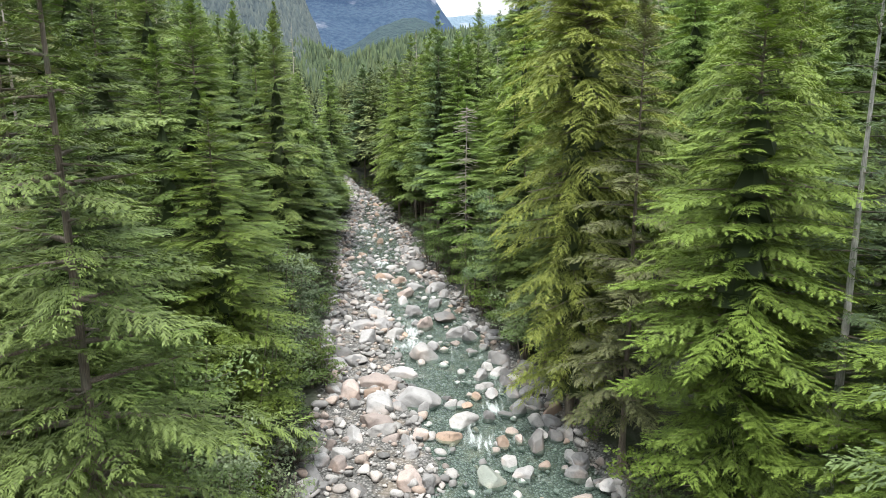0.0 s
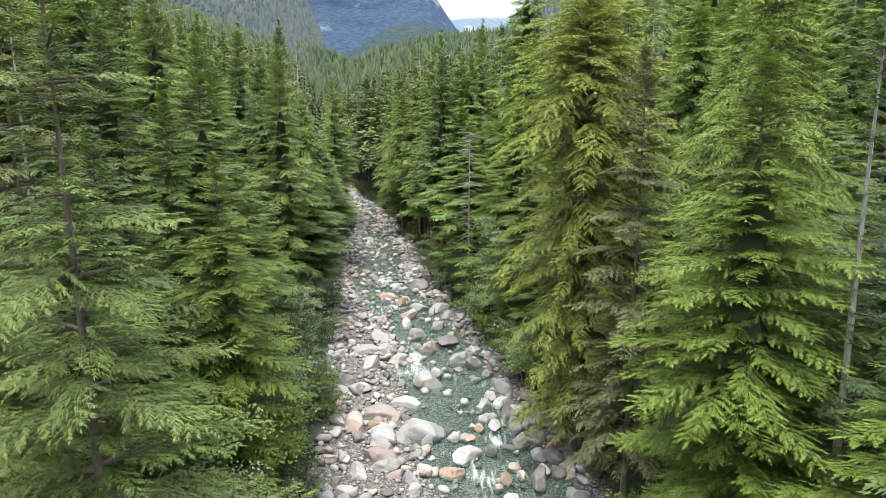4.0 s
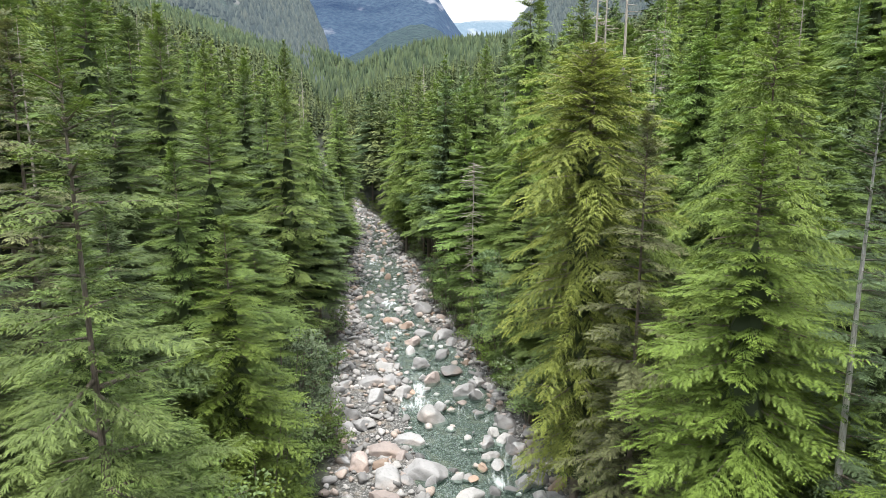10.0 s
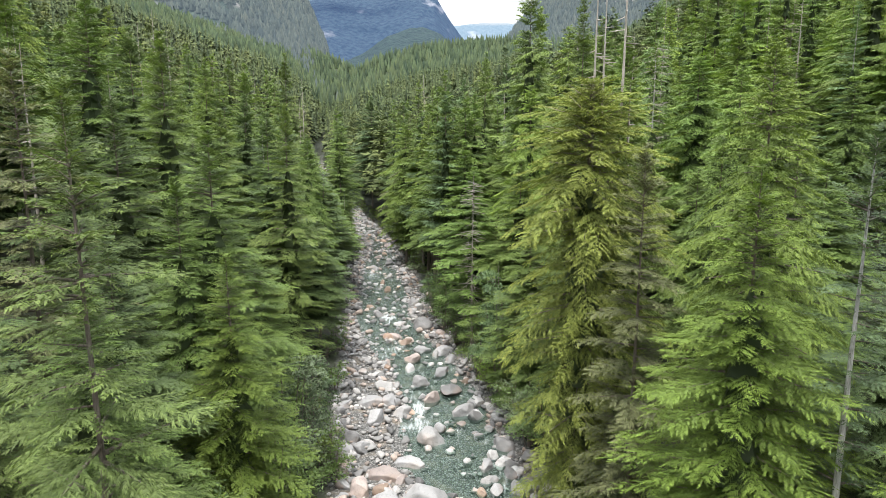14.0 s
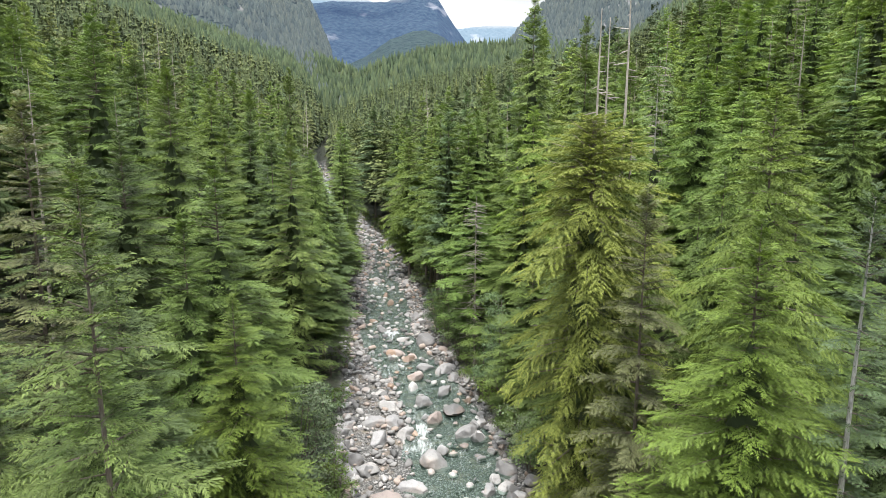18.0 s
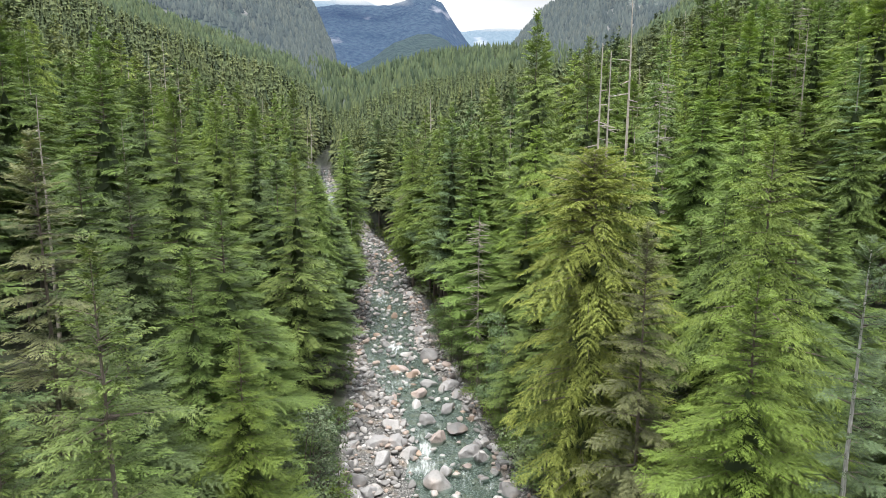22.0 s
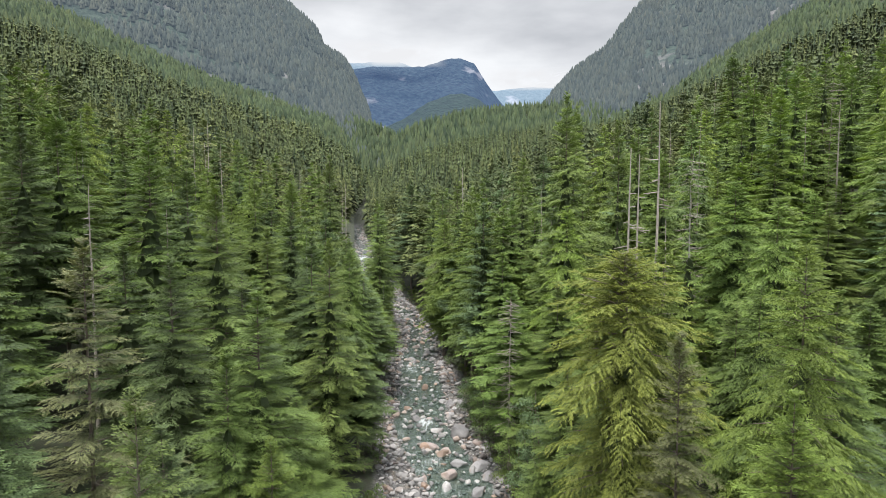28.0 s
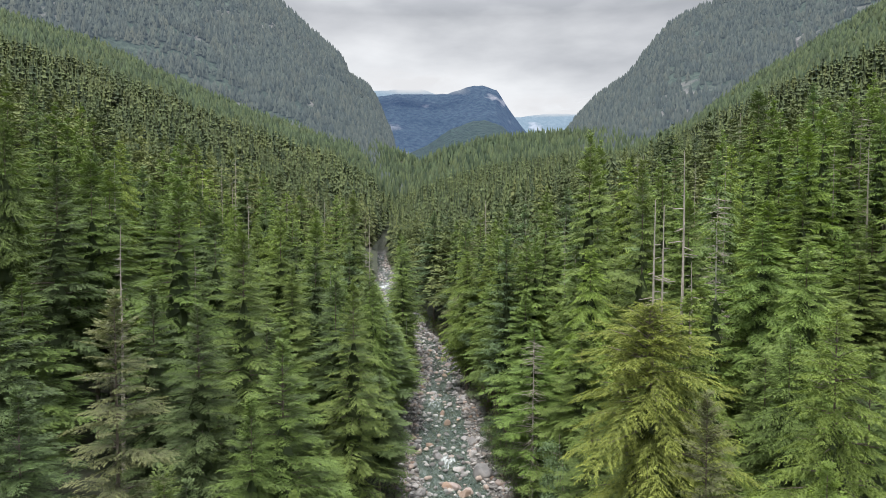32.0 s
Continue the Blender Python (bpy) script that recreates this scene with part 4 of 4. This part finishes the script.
hemlock(-31.1, 36.0, 34.1, 11.9, "dark", 1)
hemlock(-18.0, 30.0, 27.0, 12.6, "green", 0)
hemlock(-25.5, 29.0, 30.0, 12.6, "dark", 1)
hemlock(-20.5, 37.5, 28.0, 13.3, "dark", 1)
hemlock(-36.5, 144.0, 51.4, 11.5, "olive", 0)
plant(FIR_MID[0], "fir_tree", -26.4, 158.0, 20.4, None, 5.5, "dark", label="dark slim fir tree leaning out over the creek")
alder(-15.3, 55.0, 14.0, 9.0, "silver", 0)
alder(-14.2, 47.0, 11.0, 9.0, "alder", 1)
alder(-12.8, 38.0, 13.0, 9.0, "bright", 0)
alder(-14.6, 33.0, 14.0, 9.0, "alder", 1)
alder(-13.6, 43.0, 11.5, 8.5, "green", 1)
alder(-15.6, 26.5, 12.5, 8.5, "bright", 1)
alder(-11.6, 27.5, 8.5, 7.0, "alder", 0)
alder(-19.2, 27.5, 13.0, 9.0, "green", 0)
alder(-12.4, 31.5, 9.5, 7.0, "silver", 1)
alder(-15.5, 64.0, 12.0, 8.0, "blue", 1)
hemlock(-19.5, 62.0, 22.0, 12.6, "green", 0)

# Small conifers on the west bank before the bend.
for k in range(16):
    y = 160 + 6.2 * k
    plant(HEMLOCK_MID[k % 3], "hemlock_tree", creek_x(y) - creek_w(y) - tree_rs.uniform(0.2, 2.6), y, None, tree_rs.uniform(7.5, 13), tree_rs.uniform(5, 7.5), tree_rs.choice(["dark", "green"]),
          label="young dark hemlock tree at the creek's edge")
# Trees that stand out on the slopes.
plant(HEMLOCK_MID[0], "hemlock_tree", 66.1, 180.0, 80.9, None, 17.0, "dark", label="tall dark broad-topped hemlock on the east slope")
plant(SNAGS[2], "dead_tree", 34.1, 110.0, 49.6, None, None, "brown", label="pale lichen-covered dead conifer on the slope")
plant(SNAGS[1], "dead_tree", 20.8, 75.0, 40.0, None, None, "brown", label="short bleached dead tree behind the cedars")
plant(SNAGS[0], "dead_tree", 67.9, 200.0, 76.9, None, None, "brown", label="bleached dead trunk above the slope forest")
plant(SNAGS[2], "dead_tree", 69.0, 135.0, 66.2, None, None, "brown", label="reddish dead conifer with many broken limbs")
plant(SNAGS[1], "dead_tree", -39.4, 75.0, 41.5, None, None, "brown", label="slim grey dead tree among live hemlocks")
plant(SNAGS[1], "dead_tree", -47.5, 72.0, 44.0, None, None, "brown", label="slim grey dead tree among live hemlocks")
plant(SNAGS[1], "dead_tree", -54.2, 150.0, 52.1, None, None, "brown", label="slim grey dead tree on the west slope")
hemlock(-57.5, 85.0, 52.7, 13.0, "green", 0)
hemlock(-54.2, 70.0, 51.0, 13.0, "dark", 1)
hemlock(-40.5, 90.0, 43.8, 12.0, "olive", 2)
hemlock(-36.2, 115.0, 46.2, 12.0, "green", 0)
hemlock(4.5, 121.0, 41.5, 11.0, "green", 1)
hemlock(8.0, 150.0, 52.6, 11.0, "olive", 2)
hemlock(21.9, 160.0, 64.2, 12.0, "olive", 0)
hemlock(32.5, 125.0, 51.3, 12.0, "green", 1)
cedar(33.2, 75.0, 42.4, 12.0, "green", 0)
hemlock(-19.1, 24.0, 29.5, 10.0, "olive", 0)

# Slim dead trunks that stand here and there above the live crowns.
for _ in range(18):
    y = tree_rs.uniform(95, 215)
    x = creek_x(y) + (tree_rs.uniform(14, 85) if tree_rs.rand() < 0.7 else -tree_rs.uniform(14, 60))
    plant(SNAGS[1], "dead_tree", x, y, None, tree_rs.uniform(35, 45), 2.6, "brown", label="slim grey dead tree standing above live conifers")

# The rest of the near forest.
cells = []
for _ in range(60000):
    y, x = tree_rs.uniform(14, 118), tree_rs.uniform(-85, 85)
    if abs(x) > 9 + 0.80 * y or x * x + y * y < 190 or abs(x - creek_x(y)) < creek_w(y) + 3.4:
        continue
    gap = 12.5 if y < 66 else 10.0
    if all((x - a) ** 2 + (y - b) ** 2 > (0.55 * gap + 0.5 * r) ** 2 for a, b, r in STANDING):
        near = abs(x - creek_x(y)) - creek_w(y) < 9
        pick = tree_rs.rand()
        high = tree_rs.uniform(19, 31) if near else tree_rs.uniform(24, 39)
        if y < 66 and not near:
            high = tree_rs.uniform(20, 30)
        if x > 30 and 0.44 < x / y < 0.56:
            high *= 0.68  # lower growth below the dead trees of the east slope
        high = min(high, float(ceiling_of(x, y)))
        if high < 9:
            continue
        tint = tree_rs.choice(["green", "olive", "olive", "green", "bright", "olive"] if x > 8 and y > 78 else ["green", "dark", "olive", "dark", "dark", "green"])
        if x < -15 and y < 58:
            tint = tree_rs.choice(["dark", "green", "olive"])
        if pick < 0.72:
            plant(HEMLOCK_MID[tree_rs.randint(3)], "hemlock_tree", x, y, None, high, tree_rs.uniform(11.0, 14.5), tint)
        elif pick < 0.86:
            plant(CEDAR_MID[0], "cedar_tree", x, y, None, high, tree_rs.uniform(9.5, 12.5), tree_rs.choice(["green", "cedar"]))
        elif pick < 0.985:
            plant(FIR_MID[0], "fir_tree", x, y, None, high, tree_rs.uniform(8.5, 11), tree_rs.choice(["blue", "green"]))
        else:
            plant(SNAGS[1], "dead_tree", x, y, None, high * 0.95, None, "brown", label="slim grey dead tree standing among live conifers")
        cells.append((x, y))
    if len(cells) > 400:
        break

# Bushes along both banks.
for k in range(120):
    y = 26 + 250 * tree_rs.rand() ** 1.3
    sgn = 1 if tree_rs.rand() < 0.5 else -1
    x = creek_x(y) + sgn * (creek_w(y) + tree_rs.uniform(0.2, 2.6))
    plant(BUSH[0], "alder_bush", x, y, None, tree_rs.uniform(1.6, 4.5), tree_rs.uniform(2.6, 5.0), tree_rs.choice(["alder", "green", "silver", "dark", "bright"]))


# ---- the woods further off: too many to count ----
def crowns(lib):
    me = lib["crown"]
    v = np.zeros(len(me.vertices) * 3, np.float32)
    me.vertices.foreach_get("co", v)
    tp = np.zeros(len(me.vertices), np.float32)
    me.attributes["tip"].data.foreach_get("value", tp)
    return v.reshape(-1, 3) / np.array([lib["radius"], lib["radius"], lib["high"]]), np.arange(len(v) // 3).reshape(-1, 3), tp


def spread(r0, r1, gap, rs, az0=-47, az1=44):
    """Places for trees on a shaken grid between two distances."""
    xs, ys = np.meshgrid(np.arange(-r1, r1, gap), np.arange(10, r1, gap))
    xs, ys = xs.ravel() + rs.uniform(-0.45, 0.45, xs.size) * gap, ys.ravel() + rs.uniform(-0.45, 0.45, xs.size) * gap
    r, az = np.hypot(xs, ys), np.degrees(np.arctan2(xs, ys))
    keep = (r > r0) & (r < r1) & (az > az0) & (az < az1) & (np.abs(xs - creek_x(ys)) > creek_w(ys) + 3.0) & ((ys > 118) | (np.abs(xs) > 85))
    return xs[keep], ys[keep]


def woods(name, shapes, xs, ys, zs, high, wide, material, label, rs):
    room = ceiling_of(xs, ys)
    ok = room > 1.6
    xs, ys, zs, high, wide, room = xs[ok], ys[ok], zs[ok], high[ok], wide[ok], room[ok]
    wide, high = wide * np.clip(room / high + 0.25, 0, 1), np.minimum(high, room)
    vs, fs, ts, tones, k0 = [], [], [], [], 0
    which = rs.randint(len(shapes), size=len(xs))
    for k, (sv, sf, st) in enumerate(shapes):
        w = which == k
        m = int(w.sum())
        if not m:
            continue
        diag = np.zeros((m, 3, 3))
        diag[:, 0, 0] = diag[:, 1, 1] = wide[w] * 0.5
        diag[:, 2, 2] = high[w]
        v, f = place_all(sv, sf, turn_z(rs.uniform(0, 6.3, m)) @ diag, np.stack([xs[w], ys[w], zs[w]], -1))
        vs.append(v), fs.append(f + k0), ts.append(np.tile(st, m)), tones.append(np.repeat(rs.rand(m), len(sv)))
        k0 += len(v)
    return tagged(new(name, mesh_from(name, np.concatenate(vs), np.concatenate(fs), material, {"tip": np.concatenate(ts), "tone": np.concatenate(tones)})), label, "forest", kind="stuff")


def spiky_cone(layers, sides, rs):
    """A small conifer: tiers of separate drooping boughs round a core darkened for shade."""
    v, f, t = [], [], []
    for k in range(layers):
        h = (k + rs.uniform(0.2, 0.8)) / layers
        z0 = 0.10 + 0.88 * h
        r = min(1.0, ((1 - h) / 0.6) ** 0.86)
        for i in range(sides):
            a = (i + rs.uniform(-0.3, 0.3)) * 2 * np.pi / sides + 2.4 * k
            q, w = r * rs.uniform(0.7, 1.15), rs.uniform(0.30, 0.42) * (5.5 / sides)
            rise = 0.05 * rs.uniform(0.5, 1.4)
            b = len(v)
            c = np.array([np.cos(a), np.sin(a)])
            o = np.array([-c[1], c[0]])
            m = c * q * 0.55
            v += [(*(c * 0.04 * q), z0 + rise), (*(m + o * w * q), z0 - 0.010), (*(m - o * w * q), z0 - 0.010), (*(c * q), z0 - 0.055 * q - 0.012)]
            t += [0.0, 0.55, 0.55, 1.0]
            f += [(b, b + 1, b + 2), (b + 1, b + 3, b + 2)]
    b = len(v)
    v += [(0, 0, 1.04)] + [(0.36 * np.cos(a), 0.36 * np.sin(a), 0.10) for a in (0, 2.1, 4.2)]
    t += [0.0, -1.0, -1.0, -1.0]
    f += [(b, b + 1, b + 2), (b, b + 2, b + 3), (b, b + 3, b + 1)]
    return np.array(v), np.array(f), np.array(t)


def jagged_cone(layers, sides, rs):
    """A tiny conifer of ragged skirts, one above another."""
    v, f, t = [], [], []
    for k in range(layers):
        z0, z1 = 0.06 + 0.8 * k / layers, min(1.0, 0.06 + 0.8 * k / layers + 1.5 / layers)
        r = (1 - z0) ** 0.72
        b = len(v)
        v.append((0, 0, z1))
        t.append(0.3)
        for i in range(sides):
            a = (i + rs.uniform(-0.3, 0.3)) * 2 * np.pi / sides + k
            q = r * (rs.uniform(0.85, 1.15) if i % 2 else rs.uniform(0.3, 0.5))
            v.append((q * np.cos(a), q * np.sin(a), z0 - (0.03 if i % 2 else -0.02)))
            t.append(1.0 if i % 2 else 0.2)
        f += [(b, b + 1 + i, b + 1 + (i + 1) % sides) for i in range(sides)]
    return np.array(v), np.array(f), np.array(t)


far_rs = np.random.RandomState(12)
MID_SHAPES = [crowns(conifer(40 + k, st, 34, 5.2, 1.5, 2.1, bare=0.42, each=5.6, start=0.2, limbs=False, ragged=0.3, thin=th, power=0.86)) for k, (st, th) in enumerate((("hemlock", 0), ("hemlock", 0.1), ("fir", 0), ("cedar", 0)))]
FAR_SHAPES = [spiky_cone(12, 6, far_rs) for _ in range(6)]
FARTHER_SHAPES = [spiky_cone(6, 4, far_rs) for _ in range(6)]
TINY_SHAPES = [jagged_cone(2, 6, far_rs) for _ in range(5)]
xs, ys = spread(80, 290, 8.2, far_rs)
open_bank = (xs < creek_x(ys)) & (((ys > 195) & (ys < 266) & (creek_x(ys) - xs < 20)) | ((ys >= 266) & (ys < 430) & (creek_x(ys) - xs < 15)))
xs, ys = xs[~open_bank], ys[~open_bank]
by = np.concatenate([np.arange(118, 420, 5.0)] * 4) + far_rs.uniform(-2, 2, 61 * 4)
bd = np.repeat([-1, 1, -1, 1], 61) * (creek_w(by) + np.repeat([2.6, 2.6, 6.5, 6.5], 61) + far_rs.uniform(-0.8, 0.8, 61 * 4))
keep = (bd > 0) | (by < 195)
by, bd = by[keep], bd[keep]
xs, ys = np.concatenate([xs, creek_x(by) + bd]), np.concatenate([ys, by])
near = np.hypot(xs, ys) < 205
for x, y in zip(xs[near], ys[near]):
    high = min(far_rs.uniform(23, 44), float(ceiling_of(x, y)))
    if high < 4:
        continue
    k = int(far_rs.choice([0, 0, 1, 2, 3]))
    plant(SLOPE[k], ("hemlock_tree", "hemlock_tree", "fir_tree", "cedar_tree")[k], x, y, None, high, far_rs.uniform(9.5, 13.0) * min(1, 0.4 + high / 25),
          ("green", "olive", "blue", "cedar")[k] if far_rs.rand() < 0.6 else far_rs.choice(["dark", "dark", "green"] if x < creek_x(y) else ["dark", "green", "olive", "brown"]))
xs, ys = xs[~near], ys[~near]
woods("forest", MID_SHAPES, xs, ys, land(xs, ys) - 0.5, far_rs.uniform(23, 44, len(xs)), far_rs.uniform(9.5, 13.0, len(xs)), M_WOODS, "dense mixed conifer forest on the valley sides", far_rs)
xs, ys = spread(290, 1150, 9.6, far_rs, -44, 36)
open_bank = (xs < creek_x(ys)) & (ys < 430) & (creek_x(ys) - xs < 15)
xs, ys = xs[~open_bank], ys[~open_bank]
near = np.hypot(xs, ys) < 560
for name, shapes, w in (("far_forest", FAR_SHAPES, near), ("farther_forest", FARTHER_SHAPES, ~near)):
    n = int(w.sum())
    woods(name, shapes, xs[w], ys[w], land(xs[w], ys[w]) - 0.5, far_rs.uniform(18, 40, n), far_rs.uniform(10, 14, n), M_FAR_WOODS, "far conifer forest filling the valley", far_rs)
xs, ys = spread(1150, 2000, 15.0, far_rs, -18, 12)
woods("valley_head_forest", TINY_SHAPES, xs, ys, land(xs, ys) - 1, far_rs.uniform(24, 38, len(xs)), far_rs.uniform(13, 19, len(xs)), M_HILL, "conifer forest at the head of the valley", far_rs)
# Unseen woods behind the camera close the valley and block low light.
bx, by = far_rs.uniform(-60, 60, 110), far_rs.uniform(-80, 8, 110)
keep = (np.abs(bx - creek_x(by)) > creek_w(by) + 4) & (bx * bx + by * by > 260)
bx, by = bx[keep], by[keep]
for x, y in zip(bx, by):
    k = int(far_rs.choice([0, 0, 1, 2, 3]))
    plant(SLOPE[k], ("hemlock_tree", "hemlock_tree", "fir_tree", "cedar_tree")[k], x, y, None, far_rs.uniform(26, 38), far_rs.uniform(9.0, 12.0), ("green", "olive", "blue", "cedar")[k],
          label=("mid-green hemlock", "olive-green hemlock", "blue-green fir", "yellow-green cedar")[k] + " tree in the unseen forest downstream")


# ---- mountains ----
def mountain(name, az, el, near, ridge, material, label, bulge=0.25, rough=26.0, steps=(120, 60), trees=0, tree_h=26.0, leaf=None):
    """A mountainside between its foot and its skyline: el are the ridge's heights in degrees over the bearings az."""
    b = np.linspace(az[0], az[-1], steps[0])
    v = np.linspace(0, 1.12, steps[1])
    B, V = np.meshgrid(b, v)

    def surface(B, V):
        up = np.minimum(V, 1.0)
        e = np.interp(B, az, el) * (1 + 0.008 * fbm(B, B * 0, 2.2, 4))
        r = near + (ridge - near) * up ** 0.9 + (V - up) * ridge
        top = 45 + ridge * np.tan(np.radians(e))
        foot = land(near * np.sin(np.radians(B)), near * np.cos(np.radians(B))) - 8
        z = foot + (top - foot) * (up + bulge * up * (1 - up)) - (V - up) * 3200
        x, y = r * np.sin(np.radians(B)), r * np.cos(np.radians(B))
        crag = fbm(x, y + z, 0.006, 3, 5) * rough * np.sin(np.pi * np.clip(up, 0, 1)) ** 0.7
        return x + crag * np.sin(np.radians(B)), y + crag * np.cos(np.radians(B)), z + crag * 0.3

    X, Y, Z = surface(B, V)
    ob = new(name, mesh_from(name, np.stack([X, Y, Z], -1).reshape(-1, 3), grid(b, v), material, smooth=True))
    tagged(ob, label, "mountain", kind="structure")
    if trees:
        tb, tv = far_rs.uniform(max(az[0], -48), min(az[-1], 46), trees), far_rs.rand(trees) ** 0.9
        tv[: trees // 14] = 1.0
        x, y, z = surface(tb, tv)
        ok = fbm(x * 0.6, y + 2 * z, 0.011, 30) < (0.6 if leaf else 0.27)
        x, y, z = x[ok], y[ok], z[ok]
        far = np.hypot(x, y)
        if leaf:
            for part_name, shapes, lo, hi, mat in (("_near_woods", FAR_SHAPES, 0, 640, M_FAR_WOODS), ("_middle_woods", FARTHER_SHAPES, 640, 1000, M_FAR_WOODS)):
                w = (far > lo) & (far <= hi)
                n = int(w.sum())
                woods(name + part_name, shapes, x[w], y[w], z[w] - 2, far_rs.uniform(0.9, 1.7, n) * tree_h, far_rs.uniform(0.58, 0.76, n) * tree_h, mat, "conifer forest on the lower slope of the valley", far_rs)
            ok = far > 1000
            x, y, z = x[ok], y[ok], z[ok]
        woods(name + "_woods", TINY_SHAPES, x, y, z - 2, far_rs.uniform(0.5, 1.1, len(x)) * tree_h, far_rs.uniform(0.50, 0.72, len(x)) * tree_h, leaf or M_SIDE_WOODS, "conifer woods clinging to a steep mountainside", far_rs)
    return ob


mountain("hillside_west", (-80, -48, -35, -24, -17, -14, -12), (17, 16, 14, 10, 7.9, 7.0, 5.0), 330, 2000, M_GROUND,
         "forested lower slope of the valley", 0.1, 10, (90, 50), 12500, 22.0, M_HILL)
mountain("hillside_east", (6, 10, 15, 18.3, 24.8, 28.3, 40, 70), (4.0, 6.3, 8.3, 10.3, 13.8, 15.4, 18, 18), 420, 1800, M_GROUND,
         "forested lower slope of the valley", 0.1, 10, (80, 50), 9000, 22.0, M_HILL)
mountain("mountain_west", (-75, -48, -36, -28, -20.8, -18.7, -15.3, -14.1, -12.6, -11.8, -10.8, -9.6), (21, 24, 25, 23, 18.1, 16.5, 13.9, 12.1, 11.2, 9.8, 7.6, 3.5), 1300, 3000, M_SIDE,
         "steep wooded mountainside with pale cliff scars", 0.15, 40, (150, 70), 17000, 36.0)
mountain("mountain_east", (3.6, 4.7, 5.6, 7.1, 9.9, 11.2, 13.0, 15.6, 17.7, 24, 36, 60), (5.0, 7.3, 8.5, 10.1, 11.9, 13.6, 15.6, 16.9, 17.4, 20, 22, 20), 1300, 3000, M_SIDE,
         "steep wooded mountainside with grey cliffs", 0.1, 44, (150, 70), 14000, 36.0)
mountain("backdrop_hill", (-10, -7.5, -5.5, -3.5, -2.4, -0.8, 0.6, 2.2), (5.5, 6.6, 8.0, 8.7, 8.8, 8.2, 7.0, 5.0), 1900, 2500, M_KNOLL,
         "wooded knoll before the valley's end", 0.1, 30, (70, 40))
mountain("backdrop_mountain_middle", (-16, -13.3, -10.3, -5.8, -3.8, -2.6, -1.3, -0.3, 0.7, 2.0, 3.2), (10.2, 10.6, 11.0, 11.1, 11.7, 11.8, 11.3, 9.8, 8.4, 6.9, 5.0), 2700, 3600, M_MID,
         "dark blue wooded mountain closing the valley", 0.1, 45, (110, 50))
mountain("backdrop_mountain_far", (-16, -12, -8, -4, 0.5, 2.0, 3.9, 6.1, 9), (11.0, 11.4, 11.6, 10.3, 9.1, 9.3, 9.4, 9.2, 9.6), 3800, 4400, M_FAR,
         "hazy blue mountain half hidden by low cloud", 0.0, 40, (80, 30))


# ---- low cloud ----
def cloud_material():
    """Ragged cloud: thick in its middle, thinning to nothing at its edges."""
    n = Nodes("low_cloud")
    puff = n.place_noise(0.0045, 6, (1.0, 1.0, 1.9))
    thick = n.math("MULTIPLY", n.attr("thick"), n.ramp(puff, 0.36, 0.62), clamp=True)
    # Emission stands in for the daylight scattered by the cloud.
    white = n.add("Emission", Color=(1.0, 1.02, 1.05, 1), Strength=0.25)
    clear = n.add("BsdfTransparent")
    m = n.add("MixShader", [(0, thick), (1, clear.outputs[0]), (2, white.outputs[0])])
    return n.finish(m.outputs[0])


def cloud_bank(name, far, az0, az1, el0, el1, material):
    """A bank of cloud lying along the mountains, bulging towards the valley."""
    b, v = np.linspace(az0, az1, 40), np.linspace(0, 1, 14)
    B, V = np.meshgrid(b, v)
    r = far - 120 * np.sin(np.pi * V) + 60 * fbm(B * 40, V * 200, 0.02, 6)
    e = el0 + (el1 - el0) * V
    a = np.radians(B)
    thick = 1.5 * np.sin(np.pi * V) ** 0.8 * np.sin(np.pi * (B - az0) / (az1 - az0)) ** 0.7
    co = np.stack([r * np.sin(a), r * np.cos(a), 45 + r * np.tan(np.radians(e))], -1)
    tagged(new(name, mesh_from(name, co.reshape(-1, 3), grid(b, v), material, {"thick": thick}, True)), "ragged white cloud lying low along the mountains", "cloud", kind="structure")


M_CLOUD = cloud_material()
cloud_bank("backdrop_cloud_west", 3500, -13.5, -3.6, 10.9, 13.2, M_CLOUD)
cloud_bank("backdrop_cloud_east", 3750, -0.5, 8.0, 8.9, 11.0, M_CLOUD)
